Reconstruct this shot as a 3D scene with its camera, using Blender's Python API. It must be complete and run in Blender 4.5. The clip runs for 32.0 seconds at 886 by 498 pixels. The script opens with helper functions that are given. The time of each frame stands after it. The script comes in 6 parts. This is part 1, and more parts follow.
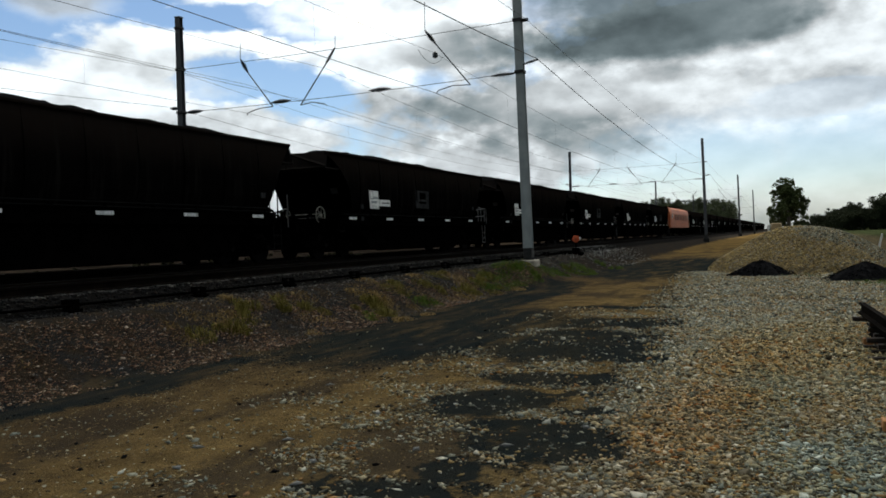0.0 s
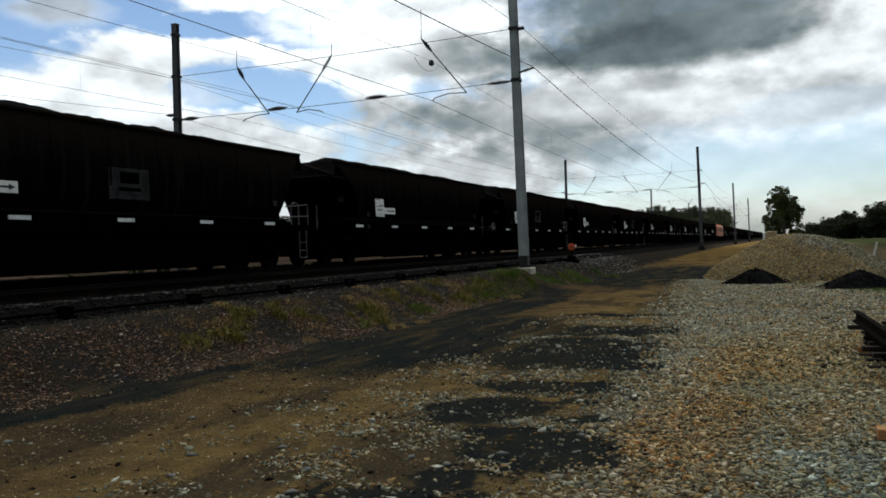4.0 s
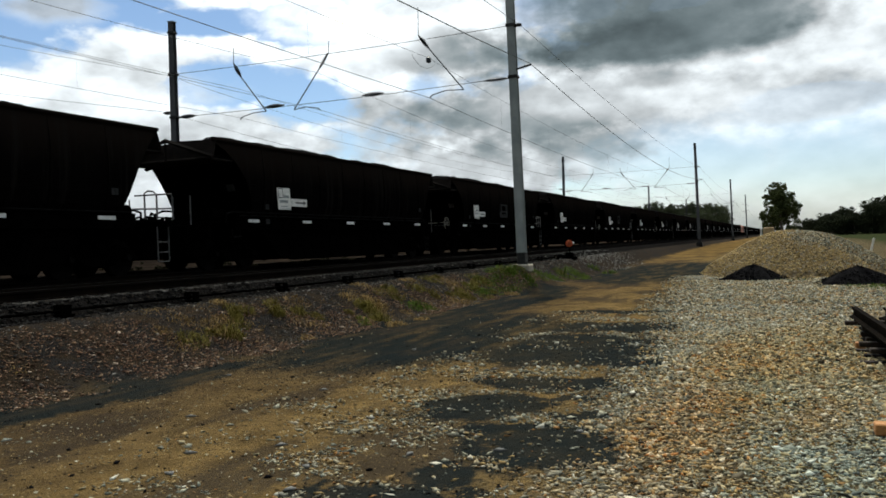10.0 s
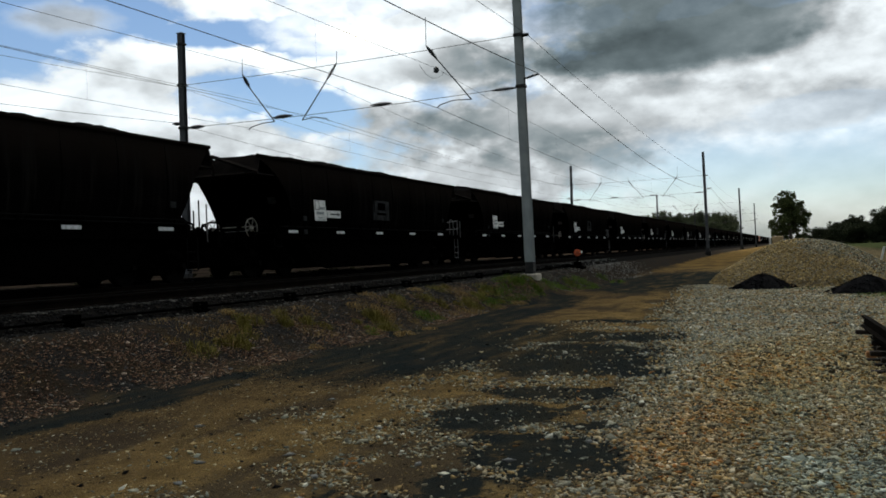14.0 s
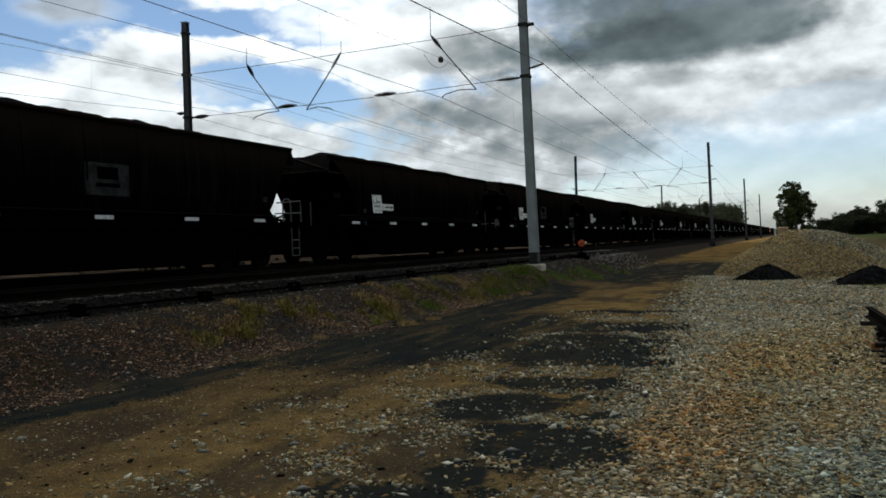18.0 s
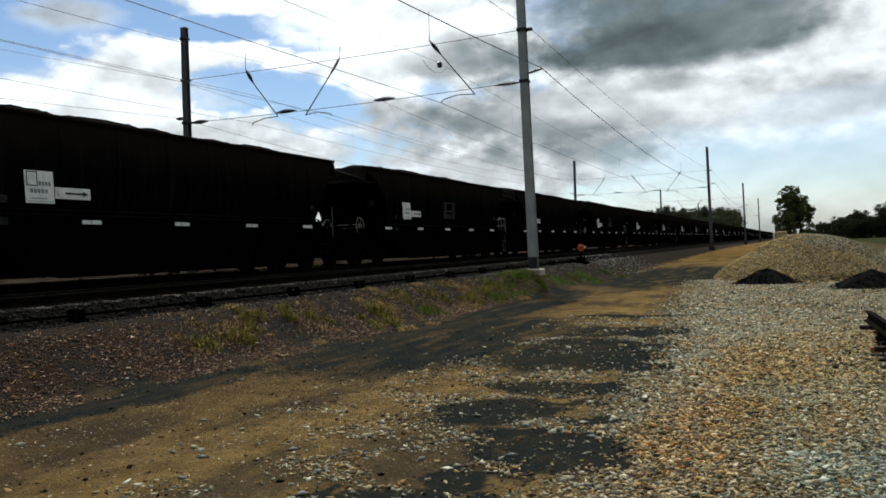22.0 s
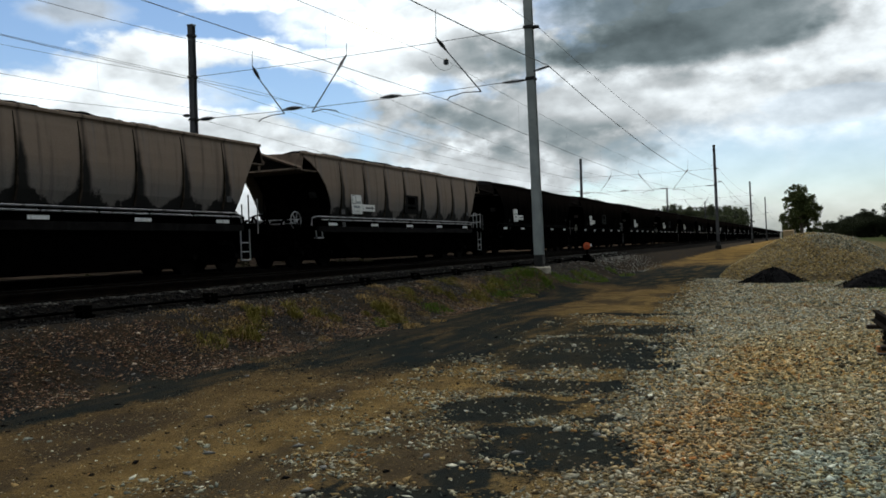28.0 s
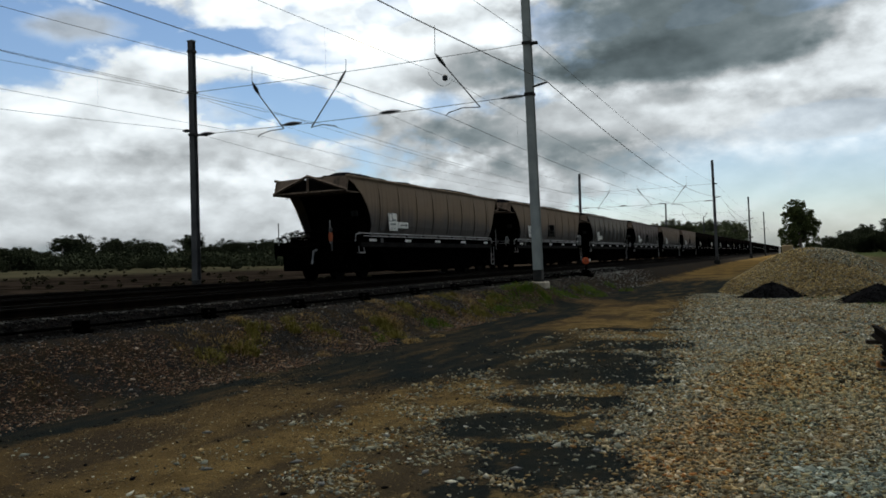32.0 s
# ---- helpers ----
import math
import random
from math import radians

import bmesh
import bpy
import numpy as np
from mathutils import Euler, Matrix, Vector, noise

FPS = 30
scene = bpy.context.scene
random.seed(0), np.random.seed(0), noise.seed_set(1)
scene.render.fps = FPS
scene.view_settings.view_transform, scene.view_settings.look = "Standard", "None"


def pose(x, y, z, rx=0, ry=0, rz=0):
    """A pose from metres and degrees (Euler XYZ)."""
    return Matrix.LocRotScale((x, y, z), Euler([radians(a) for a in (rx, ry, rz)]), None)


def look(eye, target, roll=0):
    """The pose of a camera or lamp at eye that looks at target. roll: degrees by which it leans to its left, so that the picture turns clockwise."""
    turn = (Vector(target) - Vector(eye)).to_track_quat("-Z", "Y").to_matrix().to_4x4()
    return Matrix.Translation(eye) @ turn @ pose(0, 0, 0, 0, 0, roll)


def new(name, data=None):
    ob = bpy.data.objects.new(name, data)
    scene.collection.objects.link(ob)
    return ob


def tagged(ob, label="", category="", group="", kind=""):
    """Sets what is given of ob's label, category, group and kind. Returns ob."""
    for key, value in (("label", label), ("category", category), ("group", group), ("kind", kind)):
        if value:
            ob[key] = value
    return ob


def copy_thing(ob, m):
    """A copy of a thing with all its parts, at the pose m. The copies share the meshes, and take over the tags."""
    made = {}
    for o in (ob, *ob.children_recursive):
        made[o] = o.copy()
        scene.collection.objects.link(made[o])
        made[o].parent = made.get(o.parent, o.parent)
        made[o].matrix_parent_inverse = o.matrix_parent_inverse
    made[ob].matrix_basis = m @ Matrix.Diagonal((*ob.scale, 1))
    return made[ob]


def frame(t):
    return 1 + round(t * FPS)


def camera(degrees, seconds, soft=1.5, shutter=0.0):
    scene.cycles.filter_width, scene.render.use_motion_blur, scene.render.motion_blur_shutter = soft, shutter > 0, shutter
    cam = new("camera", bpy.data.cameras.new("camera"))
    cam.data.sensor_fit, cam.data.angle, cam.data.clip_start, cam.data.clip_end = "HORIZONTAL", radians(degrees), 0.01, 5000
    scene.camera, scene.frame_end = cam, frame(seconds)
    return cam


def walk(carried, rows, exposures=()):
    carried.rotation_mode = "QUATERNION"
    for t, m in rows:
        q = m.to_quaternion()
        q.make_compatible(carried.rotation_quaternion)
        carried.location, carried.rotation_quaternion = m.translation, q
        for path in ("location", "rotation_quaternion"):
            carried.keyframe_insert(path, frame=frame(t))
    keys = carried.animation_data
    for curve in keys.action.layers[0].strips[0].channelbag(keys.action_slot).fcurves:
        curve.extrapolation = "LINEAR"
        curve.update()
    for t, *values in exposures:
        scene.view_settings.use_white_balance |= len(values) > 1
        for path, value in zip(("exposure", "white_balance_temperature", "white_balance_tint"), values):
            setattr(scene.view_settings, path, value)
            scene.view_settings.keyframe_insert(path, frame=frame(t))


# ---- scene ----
# ======================================================================
# Coal train on an electrified line. x to the right, y along the track, z up.
# The gravel road beside the line lies at z = 0; rail tops at z = RAIL.
EYE = (0.0, 0.0, 1.5)
RAIL = 1.07
TRACKS = (-10.74, -14.96, -18.40)      # centre lines; the train runs on the middle one
GAUGE = 1.067
PITCH = 16.4                           # one wagon over its couplers
PORTAL_Y, PORTAL_STEP = 25.2, 60.7
MAST_R, MAST_L = -7.73, -21.5

# ---- camera and its path ----
cam = camera(56.9, 32.0, soft=1.7)
# seconds, heading to the left of the track, tilt up, roll
HEAD = [
    (0, 23.021, -0.554, -2.149), (0.5, 23.006, -0.378, -2.074), (1, 23.078, -0.377, -1.872),
    (1.5, 23.009, -0.532, -1.828), (2, 22.855, -0.546, -1.912), (2.5, 22.773, -0.381, -1.942),
    (3, 22.753, -0.167, -1.864), (3.5, 22.706, -0.068, -2.034), (5.5, 22.727, 0.019, -1.930),
    (6, 22.688, -0.049, -2.265), (6.5, 22.523, -0.082, -2.053), (7, 22.451, -0.198, -1.956),
    (7.5, 22.854, -0.420, -1.951), (8, 22.969, -0.403, -2.112), (8.5, 22.771, -0.070, -2.205),
    (9, 22.697, -0.160, -2.315), (9.5, 22.584, -0.422, -2.250), (10, 22.561, -0.247, -2.195),
    (10.5, 22.602, -0.224, -2.311), (11, 22.425, -0.078, -2.465), (11.5, 22.291, 0.042, -2.410),
    (12, 22.356, -0.041, -2.441), (12.5, 22.610, -0.038, -2.288), (13, 22.945, 0.137, -2.308),
    (13.5, 23.175, 0.373, -2.517), (14, 23.094, 0.440, -2.311), (14.5, 23.004, 0.421, -2.126),
    (16.5, 23.318, 0.198, -2.293), (17, 23.371, -0.055, -2.361), (17.5, 23.409, -0.071, -2.233),
    (18, 23.411, -0.238, -2.181), (18.5, 23.463, -0.160, -2.262), (19, 23.648, -0.162, -2.285),
    (19.5, 23.511, -0.071, -2.228), (20, 23.392, -0.137, -2.296), (20.5, 23.368, -0.121, -2.321),
    (21, 23.320, -0.077, -2.281), (21.5, 23.350, -0.029, -2.250), (22, 23.342, 0.097, -2.292),
    (22.5, 23.385, 0.266, -2.256), (23, 23.511, 0.151, -2.002), (23.5, 23.645, 0.005, -2.182),
    (24, 23.812, -0.071, -2.122), (24.5, 23.850, -0.144, -2.314), (25, 23.570, -0.044, -2.460),
    (25.5, 23.464, -0.015, -2.277), (27.5, 23.791, -0.127, -2.041), (28, 23.756, -0.062, -2.074),
    (28.5, 23.673, 0.132, -2.161), (29, 23.440, 0.240, -2.302), (29.5, 23.484, 0.104, -2.438),
    (30, 23.704, 0.253, -2.301), (30.5, 23.588, 0.657, -2.318), (31, 23.575, 0.857, -2.311),
    (31.5, 23.582, 0.817, -2.082), (32, 23.645, 0.986, -2.067),
]


def heading(yaw, pitch, roll):
    a, b = radians(yaw), radians(pitch)
    d = Vector((-math.sin(a) * math.cos(b), math.cos(a) * math.cos(b), math.sin(b)))
    return look(EYE, Vector(EYE) + d * 10, roll)


walk(cam, [(t, heading(a, b, c)) for t, a, b, c in HEAD], exposures=[
    (0, -0.05), (12, 0.0), (14, -0.13), (18, -0.13), (20.5, 0.0), (31, 0.0), (32, -0.22),
])

# ---- world: bright broken cloud round a hidden sun, blue gaps ----
BLUE, GLOW = 0.112, 1.85
SUN_AZ, SUN_EL = -25.0, 58.0           # degrees from +y towards +x, and up


class Nodes:
    """Short hand for node trees."""

    def __init__(self, tree):
        self.tree = tree
        tree.nodes.clear()

    def add(self, kind, inputs=None):
        n = self.tree.nodes.new(kind)
        for name, v in (inputs or {}).items():
            self.put(n.inputs[name], v)
        return n

    def put(self, socket, v):
        if isinstance(v, bpy.types.NodeSocket):
            self.tree.links.new(v, socket)
        elif isinstance(v, bpy.types.Node):
            self.tree.links.new(v.outputs[0], socket)
        else:
            socket.default_value = v

    def math(self, op, a, b=0.0, c=0.0, clamp=False):
        n = self.add("ShaderNodeMath")
        n.operation, n.use_clamp = op, clamp
        for i, v in enumerate((a, b, c)):
            self.put(n.inputs[i], v)
        return n.outputs[0]

    def vec(self, op, a, b=(0, 0, 0)):
        n = self.add("ShaderNodeVectorMath")
        n.operation = op
        self.put(n.inputs[0], a)
        self.put(n.inputs[1], b)
        return n.outputs["Value"] if op in ("LENGTH", "DOT_PRODUCT", "DISTANCE") else n.outputs[0]

    def step(self, x, lo, hi, to_lo=0.0, to_hi=1.0):
        n = self.add("ShaderNodeMapRange")
        n.interpolation_type = "SMOOTHSTEP"
        for name, v in (("Value", x), ("From Min", lo), ("From Max", hi), ("To Min", to_lo), ("To Max", to_hi)):
            self.put(n.inputs[name], v)
        return n.outputs[0]

    def noise(self, vector, scale, detail=4.0, rough=0.55, warp=0.0):
        n = self.add("ShaderNodeTexNoise", inputs={"Vector": vector, "Scale": scale, "Detail": detail, "Roughness": rough, "Distortion": warp})
        return n.outputs[0]

    def mix(self, f, a, b, blend="MIX"):
        n = self.add("ShaderNodeMix")
        n.data_type, n.blend_type = "RGBA", blend
        for s, v in ((n.inputs[0], f), (n.inputs[6], a), (n.inputs[7], b)):
            self.put(s, v if not isinstance(v, tuple) or len(v) == 4 else (*v, 1))
        return n.outputs[2]


world = bpy.data.worlds.new("sky")
scene.world = world
world.use_nodes = True
W = Nodes(world.node_tree)
d = W.vec("NORMALIZE", W.add("ShaderNodeTexCoord").outputs["Generated"])
sep = W.add("ShaderNodeSeparateXYZ", inputs={0: d})
az = W.math("MULTIPLY", W.math("ARCTAN2", sep.outputs[0], sep.outputs[1]), 57.2958)
el = W.math("MULTIPLY", W.math("ARCSINE", sep.outputs[2]), 57.2958)
flat = W.vec("MULTIPLY", d, (1, 1, 1.8))
UP = 0.035                             # a small step up the sky, to light the puffs from above


def puff(shift, scale):
    return W.noise(W.vec("ADD", flat, (shift, 1.7 * shift, 0.3 * shift)), scale, 10, 0.52, 0.0)


def puff_up(shift, scale):
    return W.noise(W.vec("ADD", flat, (shift, 1.7 * shift, 0.3 * shift + UP)), scale, 10, 0.52, 0.0)


n_big, n_mid, n_fine = puff(0.0, 5.0), puff(3.1, 13.0), puff(6.4, 34.0)
relief = W.math("ADD", W.math("SUBTRACT", n_mid, puff_up(3.1, 13.0)), W.math("MULTIPLY", W.math("SUBTRACT", n_big, puff_up(0.0, 5.0)), 1.0))
n_warp = W.math("ADD", W.math("MULTIPLY", W.math("SUBTRACT", n_big, 0.5), 0.9), W.math("MULTIPLY", W.math("SUBTRACT", n_mid, 0.5), 1.5))
n_warp = W.math("ADD", n_warp, W.math("MULTIPLY", W.math("SUBTRACT", n_fine, 0.5), 1.1))


def blob(a0, e0, ra, re, soft=0.22, warp=1.0):
    """1 inside a ragged oval of the sky."""
    dx = W.math("DIVIDE", W.math("SUBTRACT", az, a0), ra)
    dy = W.math("DIVIDE", W.math("SUBTRACT", el, e0), re)
    r = W.math("SQRT", W.math("ADD", W.math("MULTIPLY", dx, dx), W.math("MULTIPLY", dy, dy)))
    return W.step(W.math("ADD", r, W.math("MULTIPLY", n_warp, warp)), 1 + soft, 1 - soft)


def any_of(items):
    out = items[0]
    for v in items[1:]:
        out = W.math("MAXIMUM", out, v)
    return out


# blue gaps, crisp between the heaped clouds and hazy low in the sky
CRISP = ((-50.5, 15.6, 6.2, 2.7), (-44.2, 16.2, 4.2, 1.9), (-38.1, 15.2, 6.0, 0.9), (-32.0, 14.9, 2.9, 1.3), (-36.7, 11.3, 3.8, 1.6), (-32.1, 10.5, 3.6, 1.8), (-26.8, 17.3, 1.7, 0.8), (-51.5, 13.0, 3.2, 1.3), (-60.0, 16.0, 7.0, 3.0))
HAZY = ((-4.2, 4.6, 7.0, 2.6), (3.5, 3.9, 8.0, 3.6), (2.2, 8.5, 3.0, 0.6), (1.0, 15.6, 2.2, 0.6), (-23.4, 11.0, 1.4, 0.7))
gaps = W.math("MAXIMUM", any_of([blob(*g, 0.26, 0.9) for g in CRISP]), any_of([W.math("MULTIPLY", blob(*g, 0.6, 0.7), 0.74) for g in HAZY]))
sunv = (math.sin(radians(SUN_AZ)) * math.cos(radians(SUN_EL)), math.cos(radians(SUN_AZ)) * math.cos(radians(SUN_EL)), math.sin(radians(SUN_EL)))
near_sun = W.step(W.vec("DOT_PRODUCT", d, sunv), -0.1, 1.0)
thin = W.step(n_big, 0.30, 0.42)       # ragged small holes
cover = W.math("MULTIPLY", W.math("MULTIPLY", thin, W.math("SUBTRACT", 1.0, gaps)), 1.0, clamp=True)
cover = W.math("MAXIMUM", cover, W.math("MULTIPLY", W.step(el, 5.5, 0.3, 0.0, 0.92), W.math("SUBTRACT", 1.0, W.math("MULTIPLY", gaps, 0.3))))
lit = W.math("ADD", 0.14, W.math("MULTIPLY", near_sun, 1.32))
lit = W.math("MULTIPLY", lit, W.step(n_big, 0.62, 0.36, 0.84, 1.05))
# cloud bases and bright tops: place, size, tone, strength
BASES = ((-30.0, 6.6, 6.5, 0.9, 0.60, 0.7), (-45.5, 7.0, 6.0, 0.8, 0.58, 0.7), (-42.0, 5.5, 6.5, 0.6, 0.60, 0.6), (-48.1, 9.3, 2.2, 0.7, 0.7, 0.6), (-39.4, 8.0, 3.0, 1.2, 0.60, 0.7), (-25.9, 8.6, 5.5, 1.9, 0.56, 0.75), (-12.5, 6.3, 5.5, 1.4, 0.36, 0.8), (-20.0, 5.6, 6.5, 1.4, 0.46, 0.7), (-15.6, 8.7, 8.2, 2.5, 0.27, 0.88), (-21.0, 13.0, 5.0, 1.7, 0.28, 0.85), (-34.0, 9.3, 4.0, 0.5, 0.55, 0.5))
BRIGHT = ((-28.4, 15.9, 5.2, 3.0, 1.30, 0.85), (-24.0, 17.2, 5.2, 1.6, 1.15, 0.8), (-9.5, 9.7, 7.5, 1.3, 0.80, 0.85), (-0.3, 8.2, 8.0, 1.6, 0.74, 0.8), (-12.9, 4.9, 0.9, 0.7, 0.95, 0.9), (-45.0, 10.6, 6.5, 1.5, 1.05, 0.6))
SLATE = ((-7.0, 18.6, 10.5, 2.6, 0.19, 0.93), (-6.6, 15.4, 10.8, 2.5, 0.17, 0.94), (-7.6, 12.9, 10.2, 1.55, 0.135, 0.95), (-1.2, 14.4, 3.8, 2.0, 0.24, 0.85), (-7.9, 10.6, 2.6, 0.6, 0.38, 0.75))
for rows, soft, warp in ((BASES, 0.6, 0.9), (BRIGHT, 0.5, 0.9), (SLATE, 0.5, 0.40)):
    for a0, e0, ra, re, tone, strength in rows:
        m = W.math("MULTIPLY", blob(a0, e0, ra, re, soft, warp), strength)
        lit = W.math("ADD", lit, W.math("MULTIPLY", m, W.math("SUBTRACT", tone, lit)))
        if tone < 0.45 or rows is BRIGHT:
            cover = W.math("MAXIMUM", cover, m)
# a thin pale veil in the blue
veil = W.math("MULTIPLY", blob(-47.4, 15.7, 2.7, 1.0, 0.5, 0.8), 0.8)
cover = W.math("MAXIMUM", cover, veil)
lit = W.math("ADD", lit, W.math("MULTIPLY", veil, W.math("SUBTRACT", 0.52, lit)))
lit = W.math("MULTIPLY", lit, W.math("ADD", 1.04, W.math("MULTIPLY", relief, 1.35)))
lit = W.math("MULTIPLY", lit, W.math("ADD", 1.0, W.math("MULTIPLY", W.math("SUBTRACT", n_fine, 0.5), 0.2)))
lit = W.math("MULTIPLY", lit, W.step(el, 0.0, 6.0, 0.63, 1.0))
# thin cloud glows round the hidden sun
lit = W.math("ADD", lit, W.math("MULTIPLY", W.step(W.vec("DOT_PRODUCT", d, sunv), 0.83, 1.0), GLOW))
lit = W.math("MAXIMUM", lit, 0.05)
cloud = W.mix(W.step(lit, 0.1, 0.6), (0.71, 0.935, 1.01), (0.895, 0.965, 1.0))
cloud = W.mix(W.step(lit, 1.15, 2.2), cloud, (1.0, 0.93, 0.77))
cloud = W.vec("SCALE", cloud)
W.put(cloud.node.inputs["Scale"], lit)
air = W.add("ShaderNodeTexSky")
air.sky_type, air.sun_disc, air.dust_density = "NISHITA", False, 0.0
air.ozone_density = 2.5
air.sun_elevation, air.sun_rotation = radians(SUN_EL), radians(SUN_AZ)
blue = W.vec("SCALE", air.outputs[0])
blue.node.inputs["Scale"].default_value = BLUE
bg = W.add("ShaderNodeBackground", inputs={"Color": W.mix(cover, blue, cloud), "Strength": 1.0})
W.add("ShaderNodeOutputWorld", inputs={"Surface": bg})

sun = new("sun", bpy.data.lights.new("sun", "SUN"))
sun.data.energy, sun.data.angle, sun.data.color = 3.55, radians(5), (1.0, 0.955, 0.83)
sun.matrix_world = look(Vector(sunv) * 100, (0, 0, 0))

# ---- materials ----


def material(name, build, rough=0.85, metal=0.0, spec=0.4):
    m = bpy.data.materials.new(name)
    m.use_nodes = True
    N = Nodes(m.node_tree)
    b = N.add("ShaderNodeBsdfPrincipled", inputs={"Roughness": rough, "Metallic": metal, "Specular IOR Level": spec})
    N.add("ShaderNodeOutputMaterial", inputs={"Surface": b})
    tc = N.add("ShaderNodeTexCoord").outputs["Object"]
    build(N, b, tc)
    return m


def shifted(N, tc):
    """Object coordinates, moved by a random step for each object."""
    r = N.add("ShaderNodeObjectInfo").outputs["Random"]
    c = N.add("ShaderNodeCombineXYZ", inputs={0: N.math("MULTIPLY", r, 37.0), 1: N.math("MULTIPLY", r, 53.0), 2: N.math("MULTIPLY", r, 11.0)})
    return N.vec("ADD", tc, c)


def bump(N, b, height, strength, dist=0.02):
    n = N.add("ShaderNodeBump", inputs={"Height": height, "Strength": strength, "Distance": dist})
    N.put(b.inputs["Normal"], n)


def worn(name, c1, c2, scale=3.0, rough=0.8, metal=0.0, bumpy=0.3, grain=40.0, spec=0.4, stains=None):
    """A surface of two tones at a coarse and a fine scale."""
    def build(N, b, tc):
        p = shifted(N, tc)
        big, fine = N.noise(p, scale, 6, 0.6), N.noise(p, grain, 3, 0.6)
        f = N.step(N.math("ADD", N.math("MULTIPLY", big, 0.75), N.math("MULTIPLY", fine, 0.25)), 0.36, 0.64)
        col = N.mix(f, c1, c2)
        if stains:
            col = N.mix(N.math("MULTIPLY", N.step(N.noise(N.vec("MULTIPLY", p, (1, 1, 0.25)), scale * 1.7, 7, 0.65), 0.52, 0.66), 0.8), col, stains)
        N.put(b.inputs["Base Color"], col)
        N.put(b.inputs["Roughness"], N.step(fine, 0.2, 0.8, rough - 0.1, min(1.0, rough + 0.1)))
        bump(N, b, fine, bumpy)
    return material(name, build, rough, metal, spec)


def pebbles(name, tones, rough=0.85, dust=(0.2, 0.16, 0.1), stain=(0.1, 0.08, 0.05), washed=None, zones=()):
    """Loose stones: each one its own tone."""
    def build(N, b, tc):
        r = N.add("ShaderNodeNewGeometry").outputs["Random Per Island"]
        ramp = N.add("ShaderNodeValToRGB", inputs={0: r})
        ramp.color_ramp.interpolation = "CONSTANT"
        els = ramp.color_ramp.elements
        while len(els) < len(tones):
            els.new(0.5)
        at = 0.0
        for e, (share, c) in zip(els, tones):
            e.position, e.color = at, (*c, 1)
            at += share
        fine = N.noise(tc, 90.0, 3, 0.6)
        patch = N.noise(tc, 1.1, 4, 0.6)
        col = N.mix(N.math("MULTIPLY", N.step(patch, 0.42, 0.66), 0.22), ramp.outputs[0], dust)
        if washed:
            clean = N.noise(N.vec("ADD", tc, (2.0, 17.0, 0.0)), 0.45, 5, 0.6)
            col = N.mix(N.math("MULTIPLY", N.step(clean, 0.50, 0.64), 0.28), col, washed)
        rust = N.noise(N.vec("ADD", tc, (9.0, 4.0, 0.0)), 0.62, 6, 0.68)
        col = N.mix(N.math("MULTIPLY", N.step(rust, 0.52, 0.66), 0.34), col, stain)
        for zx, zy, rx, ry, tone, strength in zones:
            # a tipped load of another colour, ragged at its edge
            r_ = N.vec("LENGTH", N.vec("MULTIPLY", N.vec("SUBTRACT", tc, (zx, zy, 0)), (1 / rx, 1 / ry, 0)))
            m_ = N.step(N.math("ADD", N.math("ADD", r_, N.math("MULTIPLY", N.math("SUBTRACT", patch, 0.5), 1.6)), N.math("MULTIPLY", N.math("SUBTRACT", N.noise(tc, 6.0, 4, 0.6), 0.5), 1.4)), 1.5, 0.5)
            col = N.mix(N.math("MULTIPLY", m_, strength), col, N.mix(1.0, col, tone, "MULTIPLY"))
        col = N.mix(N.math("MULTIPLY", fine, 0.42), col, (0.03, 0.03, 0.03))
        N.put(b.inputs["Base Color"], col)
        bump(N, b, fine, 0.4)
    return material(name, build, rough, spec=0.05)


# black, damp coal dust lying on the road: centre, radii
SPILLS = ((-5.6, 12.6, 2.1, 3.9), (-2.9, 11.3, 1.4, 1.7), (-7.1, 7.2, 0.75, 2.4), (-6.4, 19.0, 0.85, 7.0), (-5.0, 37.0, 2.7, 9.5),
          (-1.66, 5.80, 0.60, 0.66), (-2.60, 7.05, 0.62, 0.62), (-2.05, 4.88, 0.36, 0.36), (-2.3, 4.35, 0.55, 0.22), (-2.35, 8.44, 0.80, 0.46),
          (-1.22, 5.5, 0.22, 0.2), (-2.1, 6.3, 0.4, 0.18), (-2.0, 7.6, 0.5, 0.14), (-1.62, 6.85, 0.28, 0.18), (-1.9, 10.0, 0.8, 0.4), (-2.6, 13.9, 1.6, 0.8), (-3.2, 16.9, 1.3, 0.35))


def spill_at(x, y):
    return min(math.hypot((x - a) / c, (y - b) / e) for a, b, c, e in SPILLS)


def gravel_edge(y):
    return -0.95 - 0.062 * min(max(y, 0), 40)


